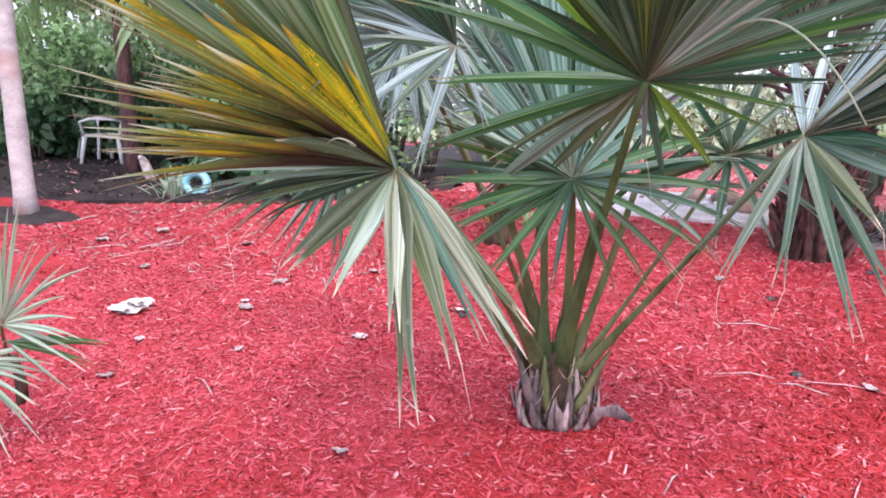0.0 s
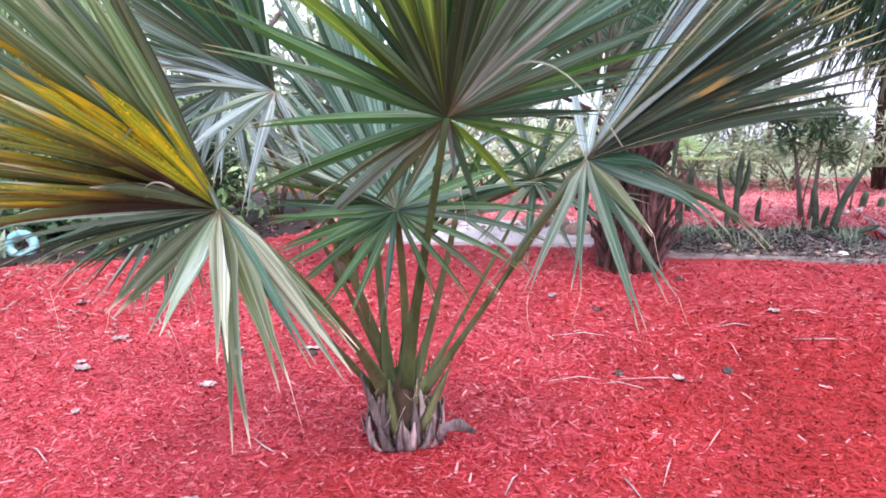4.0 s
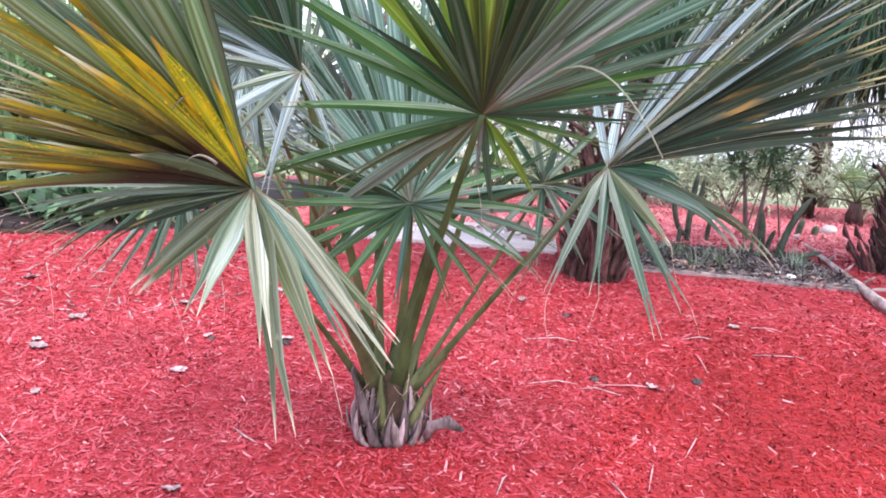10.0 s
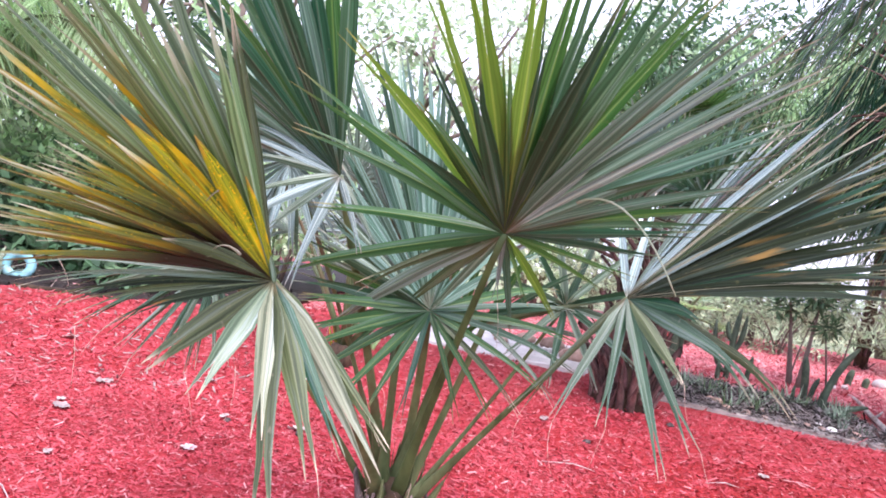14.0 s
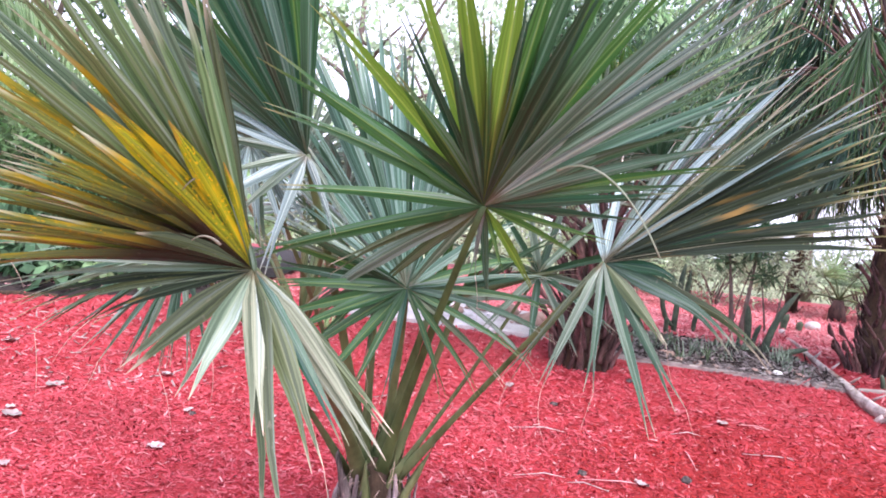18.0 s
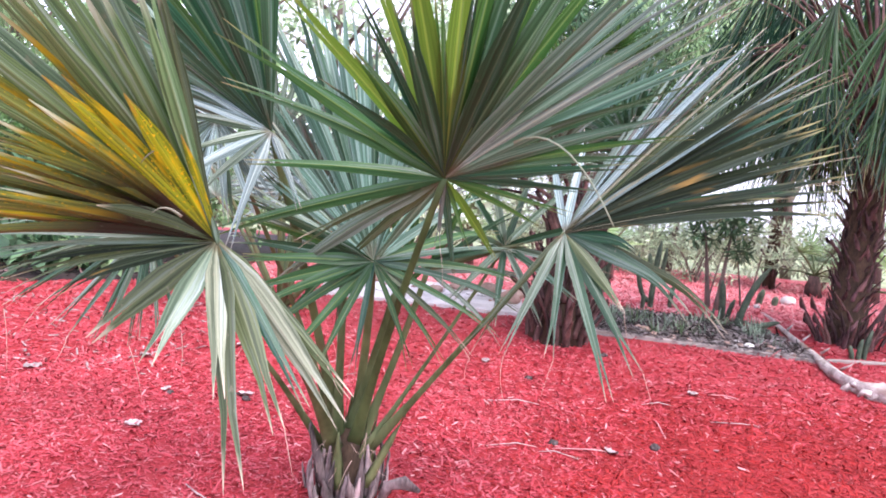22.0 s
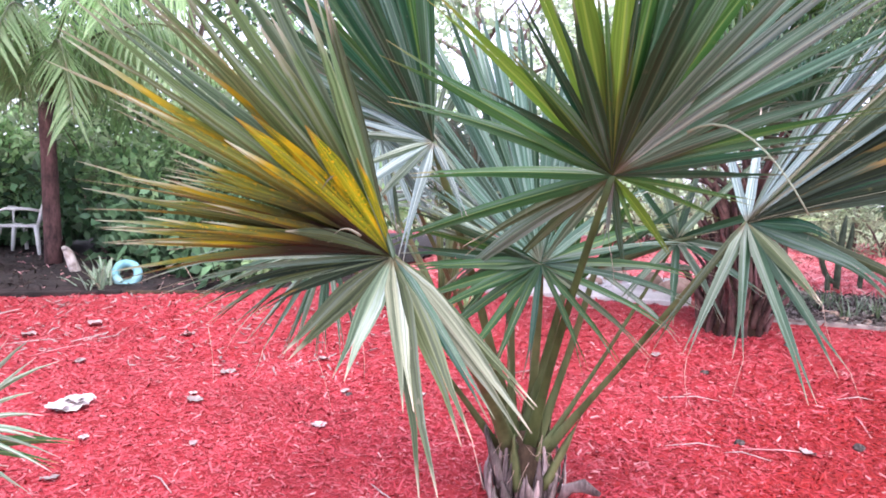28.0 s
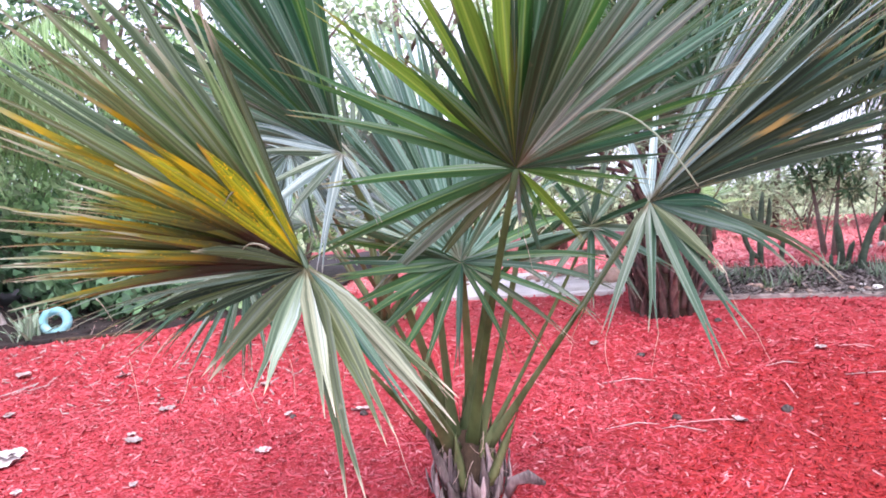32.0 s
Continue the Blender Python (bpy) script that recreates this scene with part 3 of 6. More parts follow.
def leaf_cloud(name, centres, radii, count, size, material, parent, seed, long=2.0, hang=0.0):
    """A crown of many small folded leaves, gathered in clumps, as one mesh."""
    rs = np.random.default_rng(seed)
    centres, radii = np.asarray(centres, float), np.asarray(radii, float)
    pick = rs.integers(0, len(centres), count)
    v = rs.normal(size=(count, 3))
    v /= np.linalg.norm(v, axis=1)[:, None]
    p = centres[pick] + v * (radii[pick] * rs.uniform(0.25, 1, count) ** 0.5)[:, None] * (1, 1, 0.8)
    d = v * 0.6 + rs.normal(size=(count, 3)) * 0.7 + (0, 0, -hang)
    d /= np.linalg.norm(d, axis=1)[:, None]
    s = np.cross(d, rs.normal(size=(count, 3)))
    s /= np.linalg.norm(s, axis=1)[:, None]
    n = np.cross(d, s)
    ln = (size * rs.uniform(0.6, 1.3, count))[:, None]
    w = ln / long / 2
    pts = np.stack([p, p + d * ln * 0.45 + s * w + n * w * 0.4, p + d * ln, p + d * ln * 0.45 - s * w + n * w * 0.4], 1)
    o = ORIGIN.get(parent, np.zeros(3))
    ob = new(name, quads_mesh(name, pts.reshape(-1, 3) - o, np.arange(count * 4).reshape(-1, 4)))
    ob.data.materials.append(M[material])
    ob.parent = parent
    ORIGIN[ob] = o
    return ob


def sheet(name, xs, ys, height, material, label, category):
    """A sheet of ground over a grid; height(x, y) gives z."""
    verts = [(x, y, height(x, y)) for y in ys for x in xs]
    nx = len(xs)
    i, j = np.meshgrid(np.arange(nx - 1), np.arange(len(ys) - 1))
    a = (j * nx + i).ravel()
    ob = new(name, quads_mesh(name, verts, np.stack([a, a + 1, a + nx + 1, a + nx], 1)))
    ob.data.polygons.foreach_set("use_smooth", np.ones(len(ob.data.polygons), bool))
    ob.data.materials.append(M[material])
    return tagged(ob, label, category, kind="structure")


def bumpy(x, y, big=0.012, small=0.008):
    return big * noise.noise(Vector((x * 1.7, y * 1.7, 0))) + small * noise.noise(Vector((x * 9, y * 9, 3)))


# ---- ground ----
far = [-400, -200, -100, -60, -40, -25, -16, -11]
sheet("ground", far + list(np.linspace(-8, 14, 23)) + [18, 26, 40, 60, 100, 200, 400], far + list(np.linspace(-8, 14, 45)) + [18, 26, 40, 60, 100, 200, 400],
      lambda x, y: ground_z(y) - 0.06, "grass", "rough green grass and weeds around the garden, unseen in front of the bed", "ground")
# bed stops short in front, so unseen pale grass bounces neutral light upward
sheet("mulch", list(np.arange(-8, 13.01, 0.07)), list(np.arange(-1.9, 13.01, 0.07)), lambda x, y: ground_z(y) + bumpy(x, y), "mulch", "bright red dyed shredded wood mulch over a garden bed", "mulch")

# its front edge, out of view, wanders and thins out into the grass
for v in bpy.data.objects["mulch"].data.vertices:
    if v.co.y < -1.0:
        k = (-1.0 - v.co.y) / 0.9
        v.co.y += k * (-0.3 + 0.45 * noise.noise(Vector((v.co.x * 1.3, 0.5, 4))) + 0.15 * noise.noise(Vector((v.co.x * 5, 0.2, 8))))
        v.co.z = ground_z(v.co.y) + bumpy(v.co.x, v.co.y) - 0.08 * k ** 6


def chips(name, x0, x1, y0, y1, count, length, material, label, keep=None, lift=0.003):
    """Shredded wood lying every way on the bed: small ridged shards, joined."""
    x, y = rng.uniform(x0, x1, count), rng.uniform(y0, y1, count)
    if keep:
        ok = np.array([keep(a, b) for a, b in zip(x, y)])
        x, y = x[ok], y[ok]
        count = len(x)
    z = np.array([ground_z(b) + bumpy(a, b) for a, b in zip(x, y)]) + lift
    q = rng.uniform(0, 2 * math.pi, count)
    tilt = rng.normal(0, 0.3, count)
    d = np.stack([np.cos(q) * np.cos(tilt), np.sin(q) * np.cos(tilt), np.sin(tilt)], 1)
    s = np.stack([-np.sin(q), np.cos(q), rng.normal(0, 0.35, count)], 1)
    ln = (length * rng.lognormal(0, 0.45, count))[:, None] / 2
    w = np.clip(ln * rng.uniform(0.14, 0.42, (count, 1)), 0.0015, 0.0065)
    h = np.array((0, 0, 1.0)) * w * 0.8
    c = np.stack([x, y, z + np.abs(np.sin(tilt)) * ln[:, 0] * 0.5], 1)
    pts = np.stack([c - d * ln - s * w, c - d * ln * 1.1 + h, c - d * ln + s * w, c + d * ln - s * w * 0.6, c + d * ln * 1.15 + h, c + d * ln + s * w * 0.6], 1)
    a = np.arange(count)[:, None] * 6
    quads = np.concatenate([a + (0, 3, 4, 1), a + (1, 4, 5, 2)])
    ob = new(name, quads_mesh(name, pts.reshape(-1, 3), quads))
    ob.data.materials.append(M[material])
    return tagged(ob, label, "mulch", kind="stuff")


def bed_edge(x):
    return float(np.interp(x, (-12, -8, -4.6, -4.2, -3.4, -2.85, -2.3, -1.7), (1.9, 2.0, 2.2, 2.36, 2.5, 2.62, 3.0, 3.7)))


def on_mulch(x, y):
    return not (x < -1.7 and y > bed_edge(x)) and ((x + 4.88) / 0.50) ** 2 + ((y - 1.70) / 0.22) ** 2 > 1 and not (x > 1.5 and 2.4 < y < 3.5 and x < 3.5)


pick = np.random.default_rng(15)


def redder(x, y):
    """Where the chips are a deeper, fuller red; they thin out gradually on all sides."""
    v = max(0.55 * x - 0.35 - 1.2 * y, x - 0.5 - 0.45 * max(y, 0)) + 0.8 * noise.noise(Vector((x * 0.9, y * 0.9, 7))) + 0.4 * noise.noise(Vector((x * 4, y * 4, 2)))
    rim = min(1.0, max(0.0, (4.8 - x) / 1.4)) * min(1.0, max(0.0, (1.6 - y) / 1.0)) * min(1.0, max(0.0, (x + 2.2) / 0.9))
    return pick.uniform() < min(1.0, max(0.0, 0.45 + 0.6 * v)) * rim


def front(x):
    return -1.7 + 0.4 * noise.noise(Vector((x * 1.3, 0.5, 4)))


def middle(x):
    return 1.0 + 0.3 * noise.noise(Vector((x * 1.1, 2.5, 6))) + 0.15 * noise.noise(Vector((x * 6, 2.5, 9)))


DYED = "small loose shreds of bright red dyed wood"
chips("mulch_chips", -3.3, 3.2, -1.85, 1.4, 188000, 0.0165, "chip", DYED, lambda x, y: on_mulch(x, y) and not redder(x, y) and front(x) < y < middle(x))
chips("mulch_chips", -2.2, 4.8, -1.85, 1.6, 235000, 0.0160, "deep_chip", DYED, lambda x, y: on_mulch(x, y) and redder(x, y) and y > front(x))
chips("mulch_chips", -8.0, 12.0, -1.8, 1.4, 50000, 0.026, "chip", DYED, lambda x, y: on_mulch(x, y) and abs(x) > 2.8 + 0.5 * noise.noise(Vector((y * 3, x, 5))) and y > -1.6 and not redder(x, y))
chips("mulch_chips", -5.2, 5.0, 0.6, 3.3, 108000, 0.021, "chip", DYED, lambda x, y: on_mulch(x, y) and y > middle(x) - 0.1 and not redder(x, y))
chips("mulch_chips", -2.0, 9.5, 3.2, 11.0, 62000, 0.08, "hazed_chip", "pinkish shreds of dyed wood far up the bed, haze in their tone", lambda x, y: on_mulch(x, y) and y > 3.6 + 0.5 * noise.noise(Vector((x, 1.0, 3))) + 0.5 * noise.noise(Vector((x * 8, y * 8, 3))))
chips("mulch_chips", -2.0, 7.0, 3.1, 4.6, 9000, 0.05, "chip", DYED, on_mulch)
chips("pale_chips", -4.6, 4.4, -1.4, 2.6, 420, 0.022, "pale_chip", "bleached pinkish bits of wood and leaf on the red mulch", on_mulch, 0.005)

chips("pale_chips", -4.6, -1.2, 0.9, 2.4, 330, 0.045, "litter", "grey-pink bits of dry leaf strewn on the mulch", on_mulch, 0.007)

xs = list(np.linspace(-12, -1.7, 90))
verts = [(x, bed_edge(x) + v, ground_z(bed_edge(x) + v) + 0.03 + 1.5 * bumpy(x, v + 20) + (0.02 if v > 0.1 else -0.04 if v == 0 else 0)) for v in list(np.linspace(0, 1.6, 30)) + [2.2, 3, 4, 5.5, 8] for x in xs]
soil = new("soil_bed", quads_mesh("soil_bed", verts, [(j * 90 + i, j * 90 + i + 1, (j + 1) * 90 + i + 1, (j + 1) * 90 + i) for j in range(34) for i in range(89)]))
soil.data.materials.append(M["soil"])
tagged(soil, "dark bare soil bed behind the red mulch", "soil", kind="structure")
chips("soil_crumbs", -7.5, -1.9, 2.1, 4.4, 7000, 0.05, "crumb", "dark crumbs of soil and rotting leaves", lambda x, y: y > bed_edge(x) + 0.05, 0.04)
chips("soil_crumbs", -7.0, -1.9, 2.1, 4.2, 260, 0.05, "pale_chip", "pale dry leaf bits on the dark soil", lambda x, y: y > bed_edge(x) + 0.05, 0.05)
ring = [(-4.88 + r * math.cos(a) * (1 + 0.1 * math.sin(3 * a) + 0.07 * math.sin(7 * a + 1)), 1.70 + 0.42 * r * math.sin(a) * (1 + 0.12 * math.sin(5 * a))) for r in (0.02, 0.2, 0.36, 0.50, 0.55) for a in np.linspace(0, 2 * math.pi, 40, endpoint=False)]
verts = [(x, y, ground_z(y) + bumpy(x, y) + (0.022 if k < 160 else -0.02)) for k, (x, y) in enumerate(ring)]
soil = new("soil_patch", quads_mesh("soil_patch", verts, [(j * 40 + i, j * 40 + (i + 1) % 40, (j + 1) * 40 + (i + 1) % 40, (j + 1) * 40 + i) for j in range(4) for i in range(40)]))
soil.data.materials.append(M["soil"])
tagged(soil, "round dark soil patch at the foot of a pale trunk", "soil", kind="structure")

# ---- the fan palm in the middle ----
BASE = (-0.155, -0.08, ground_z(-0.08))
palm = thing("fan_palm", BASE, "young fan palm with a stubby booted trunk and wide green leaves", "palm")


def crown_point(dx, dy, z=0.2):
    return np.array((BASE[0] + dx, BASE[1] + dy, BASE[2] + z))


def frond(root, hub, bend, fans, radius=0.015, label="", seed=1, stalk="petiole"):
    """A leaf of the main palm: the stalk, and each segment of its fans as a piece of its own."""
    root, hub = np.asarray(root, float), np.asarray(hub, float)
    mid = (root + hub) / 2 + np.asarray(bend, float)
    path = bezier(root, mid, hub, 12)
    rad = [radius * (0.62 + 0.35 * (1 - s) + 0.9 * max(0.0, 1 - s / 0.35) ** 1.2) for s in np.linspace(0, 1, 12)]
    ob = part("frond", tube(path, rad, 10, 0.32), stalk, palm, label)
    for spokes, n, material, wide, sag, extra in fans:
        extra = dict(extra)
        threads = extra.pop("threads", False)
        for i, shape in enumerate(fan(hub, spokes, n, wide, sag, seed=seed, **extra)):
            part("leaflet", shape, material[i % len(material)] if isinstance(material, (list, tuple)) else material, ob)
            if threads and i % 3 == 0:
                a = np.asarray(shape[0][-3])
                b = a + np.array((0.05 * math.sin(7 * i), 0.02, -0.14 - 0.06 * math.sin(3 * i)))
                part("thread", tube(bezier(a, (a + b) / 2 + (0.01, 0, 0), b, 5), np.linspace(0.0012, 0.0006, 5), 4), "thread", ob)
        seed += 10
    return ob


def segments(leaf, hub, rows, seed, sag=0.02, fold=0.45, taper=0.5, over=1.2, tip=0.0, loose=0.6, split=1.0, broadside=False):
    """Single segments of a leaf, each with its own direction, length, half width and tone."""
    rs = np.random.default_rng(seed)
    hub = np.asarray(hub, float)
    dirs = [spoke(r[0], r[1]) for r in rows]
    for i, (az, el, length, wide, material) in enumerate(rows):
        d = unit(dirs[i] + rs.normal(0, 0.008, 3))
        side = dirs[min(i + 1, len(rows) - 1)] - dirs[max(i - 1, 0)] if not broadside else np.cross(d, (0.1, -1.0, 0.15))
        side = unit(side - np.dot(side, d) * d)
        q = radians(rs.normal(0, 9))
        side = math.cos(q) * side + math.sin(q) * np.cross(d, side)
        curl = (loose * rs.normal(0, 0.025), loose * rs.normal(0, 0.04), loose * rs.normal(0, 0.35))
        shape = blade(hub, d, side, length, radians(10.0), wide * rs.uniform(0.92, 1.08), sag * rs.uniform(0.5, 1.5), fold, 13, tip, split * rs.uniform(0.2, 1.6), taper, over, curl)
        part("leaflet", shape, material, leaf)
        if rs.uniform() < 0.35 and d[2] < -0.3:
            a = np.asarray(shape[0][-3])
            b = a + d * 0.05 + np.array((rs.normal(0, 0.03), 0, -rs.uniform(0.04, 0.14)))
            part("thread", tube(bezier(a, (a + b) / 2 + rs.normal(0, 0.012, 3), b, 5), np.linspace(0.0010, 0.0004, 5), 4), "thread", leaf)


# the leaf that faces the path: a wheel of segments, the upper ones leaning out over the bed
HUB = (0.11, -0.80, 1.30)
FACING = frond(crown_point(0.01, -0.05, 0.17), HUB, (-0.02, 0.1, 0.0), [], 0.018, "broad green leaf seen from below", 11, "stalk")
segments(FACING, HUB, [
    (-148, -37, 0.60, 0.017, "grey"), (-138, -34, 0.60, 0.020, "droop"), (-127, -30, 0.84, 0.027, "grey"), (-118, -25, 0.62, 0.018, "droop"), (-105, -17, 0.86, 0.024, "green"),
    (-86, 0, 0.62, 0.021, "green"), (-63, 16, 0.72, 0.025, "green"), (-57, 21, 0.80, 0.027, "green")], 301, broadside=True, fold=0.3, over=1.8)
# brighter greens here paint in the light coming through the upper segments
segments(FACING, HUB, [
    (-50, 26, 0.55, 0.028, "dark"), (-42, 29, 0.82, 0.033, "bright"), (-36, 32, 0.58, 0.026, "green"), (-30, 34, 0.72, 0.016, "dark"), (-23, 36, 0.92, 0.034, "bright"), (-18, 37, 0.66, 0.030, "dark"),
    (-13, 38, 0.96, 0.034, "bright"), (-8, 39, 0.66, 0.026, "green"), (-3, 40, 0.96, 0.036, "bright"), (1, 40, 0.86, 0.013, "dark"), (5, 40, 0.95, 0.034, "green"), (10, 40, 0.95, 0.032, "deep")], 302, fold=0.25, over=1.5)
# blue, grey and silver tones paint in the sky glare on this half
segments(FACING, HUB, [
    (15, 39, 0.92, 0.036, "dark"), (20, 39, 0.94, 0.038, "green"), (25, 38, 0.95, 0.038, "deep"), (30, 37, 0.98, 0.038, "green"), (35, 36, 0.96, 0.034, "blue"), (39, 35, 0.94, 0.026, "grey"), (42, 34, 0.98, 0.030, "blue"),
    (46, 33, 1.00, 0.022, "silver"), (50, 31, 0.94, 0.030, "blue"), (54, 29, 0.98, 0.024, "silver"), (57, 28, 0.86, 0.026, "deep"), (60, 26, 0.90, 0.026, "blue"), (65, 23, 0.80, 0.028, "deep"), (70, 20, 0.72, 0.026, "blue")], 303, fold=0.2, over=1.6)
segments(FACING, HUB, [
    (74, 18, 0.70, 0.026, "deep"), (78, 15, 0.76, 0.019, "green"), (82, 12, 0.66, 0.024, "deep"), (88, 7, 0.60, 0.022, "dark"), (97, -1, 0.54, 0.021, "dark"), (108, -10, 0.48, 0.015, "green"), (121, -19, 0.44, 0.020, "green"),
    (147, -33, 0.48, 0.018, "bright"), (158, -36, 0.4, 0.012, "green"), (169, -39, 0.60, 0.014, "dark"), (178, -40, 0.36, 0.009, "silver")], 304, fold=0.3)
part("bent_segment", tube(bezier((0.30, -0.93, 1.42), (0.42, -1.06, 1.50), (0.60, -1.02, 1.20), 10), np.linspace(0.0040, 0.0022, 10), 6, 0.4), "pale_strip", FACING, "narrow pale segment bent over and hanging")

# the yellowing leaf
HUB = np.array((-0.505, -1.079, 1.056))
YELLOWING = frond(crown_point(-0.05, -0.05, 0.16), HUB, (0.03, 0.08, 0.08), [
    ([(-63, 1, 0.70), (-58, 5, 0.72), (-54, 10, 0.71), (-46, 19, 0.72), (-42, 23, 0.76), (-37, 27, 0.80)], 13, ["hub_dark", "yellowing", "hub_dark", "hub_dark", "yellowing", "hub_dark", "hub_dark", "yellowing", "hub_dark", "brown", "yellowing", "olive", "brown"], 0.027, 0.02, {"short": 0.15, "fold": 0.3, "taper": 0.46, "over": 2.2, "twist": 8.0, "loose": 0.45, "split": 1.4}),
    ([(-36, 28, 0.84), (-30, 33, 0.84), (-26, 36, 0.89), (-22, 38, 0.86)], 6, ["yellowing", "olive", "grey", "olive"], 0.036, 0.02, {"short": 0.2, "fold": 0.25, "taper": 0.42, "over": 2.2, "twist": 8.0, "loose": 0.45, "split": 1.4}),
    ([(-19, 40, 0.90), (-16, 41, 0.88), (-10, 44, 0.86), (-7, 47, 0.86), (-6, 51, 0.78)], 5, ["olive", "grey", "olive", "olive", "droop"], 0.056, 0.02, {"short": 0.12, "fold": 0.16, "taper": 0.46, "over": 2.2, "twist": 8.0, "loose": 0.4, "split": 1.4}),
    ([(-62, -1, 0.6), (-52, 9, 0.66), (-44, 18, 0.66), (-36, 26, 0.66)], 8, ["hub_dark", "hub_dark", "hub_dark", "hub_dark", "hub_dark", "hub_dark", "yellowing", "hub_dark"], 0.022, 0.035, {"short": 0.2, "fold": 0.35, "over": 1.5, "jitter": 2.5}),
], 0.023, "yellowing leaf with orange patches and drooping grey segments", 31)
# three torn yellow segments in front of it, and grey ones that run out level below
segments(YELLOWING, HUB, [(-31, 28, 0.60, 0.017, "yellowing"), (-27, 31, 0.63, 0.026, "yellow"), (-23, 34, 0.62, 0.018, "yellow"), (-15, 38, 0.53, 0.022, "yellow"), (-5, 43, 0.38, 0.013, "yellow")], 311, fold=0.4, taper=0.72, over=1.7, loose=0.3, split=0.0)
segments(YELLOWING, HUB, [(-70, 1, 0.60, 0.008, "grey"), (-69, -3, 0.68, 0.010, "grey"), (-68, -6, 0.62, 0.010, "grey"), (-68, -10, 0.56, 0.014, "shade_dark"), (-67, -14, 0.50, 0.014, "droop"), (-66, -20, 0.4, 0.018, "shade_dark")], 312, tip=0.3)
# the drooping segments, wide and streaked
segments(YELLOWING, HUB, [(-54, -39, 0.40, 0.044, "droop"), (-10, -42, 0.42, 0.040, "grey"), (18, -42, 0.50, 0.030, "cream"), (24, -45, 0.52, 0.040, "cream"), (23, -46, 0.70, 0.038, "droop"), (42, -46, 0.58, 0.038, "droop"), (52, -42, 0.55, 0.020, "dark")], 313, broadside=True, over=2.6, taper=0.42, fold=0.22, loose=0.5)
segments(YELLOWING, HUB, [(60, -41, 0.62, 0.042, "cream"), (64, -37, 0.58, 0.024, "droop"), (72, -40, 0.46, 0.018, "dark")], 314, broadside=True, over=2.4, taper=0.42, fold=0.22, loose=0.4)
part("folded_segment", blade(HUB, spoke(-40, 13), np.array((0, -0.3, 1.0)), 0.34, 0.2, 0.036, 0.05, 0.25, 11, 0.0, 0.0, 0.35), "droop", YELLOWING, "broken segment folded back at the stalk")
part("folded_segment", blade(HUB + np.array((0.01, -0.02, -0.01)), spoke(-20, 62), np.array((1.0, -0.3, 0.2)), 0.12, 0.5, 0.012, 0.0, 0.6, 9, 0.0, 0.0, 0.5), "grey", YELLOWING, "pale dry stub at the end of the stalk")
for az, el, at, turn in ((-16, 20, 0.16, 1), (-14, 44, 0.30, -1)):
    p = HUB + spoke(az, el) * at + np.array((0, -0.03, 0.01))
    q = p + np.array((-0.06, -0.03, 0.02 * turn))
    part("curl", tube(bezier(p, (p + q) / 2 + np.array((0, -0.02, 0.025)), q + np.array((0, 0, -0.015)), 8), np.linspace(0.0045, 0.001, 8), 6, 0.5), "dry", YELLOWING, "pale dry curled strip")

# the leaf that points along the timber edging
HUB = (0.557, -0.592, 1.163)
EDGE_LEAF = frond(crown_point(0.06, -0.04, 0.16), HUB, (0.0, 0.05, -0.02), [
    # the dark lower segments carry their underside shade in the material
    ([(55, 10, 0.78), (57, 17, 0.78), (57, 24, 0.82), (57, 31, 0.84), (58, 38, 0.83)], 12, ["shade_dark", "shade_dark", "shade_dark", "dark", "shade_dark", "shade_dark", "shade_dark"], 0.034, 0.02, {"short": 0.14, "fold": 0.25, "taper": 0.5, "over": 2.0, "loose": 0.5}),
    ([(58, 38, 0.84), (60, 44, 0.84), (64, 50, 0.88), (72, 54, 0.86), (93, 57, 0.8), (122, 55, 0.63)], 13, ["silver", "grey", "droop", "silver", "grey", "shade_dark", "silver", "silver"], 0.021, 0.02, {"short": 0.12, "fold": 0.45, "taper": 0.55, "over": 1.5, "loose": 0.5}),
    ([(54, 10, 0.84), (55, 13, 0.7)], 3, "pale_rib", 0.005, 0.02, {"over": 0.3}),
    ([(56, 18, 0.86), (57, 30, 0.9), (60, 42, 0.9), (70, 52, 0.9)], 6, "pale_rib", 0.006, 0.03, {"jitter": 3.0, "over": 0.35}),
    ([(158, 57, 0.46), (-169, 53, 0.4)], 2, "silver", 0.016, 0.0, {}),
], 0.0145, "dark grey-green leaf with drooping segments", 51)
segments(EDGE_LEAF, HUB, [(-60, -47, 0.56, 0.016, "droop"), (-48, -56, 0.50, 0.020, "grey"), (-15, -63, 0.46, 0.021, "deep"), (22, -60, 0.60, 0.024, "deep"), (46, -54, 0.54, 0.023, "deep"), (52, -46, 0.34, 0.030, "droop")], 321, broadside=True, over=2.4, taper=0.4, fold=0.22, loose=0.5)
segments(EDGE_LEAF, HUB, [(62, -22, 0.48, 0.032, "deep"), (74, -20, 0.60, 0.026, "droop"), (66, -4, 0.26, 0.030, "dark")], 322, broadside=True, tip=0.9, over=2.4, taper=0.4, fold=0.22, loose=0.3)

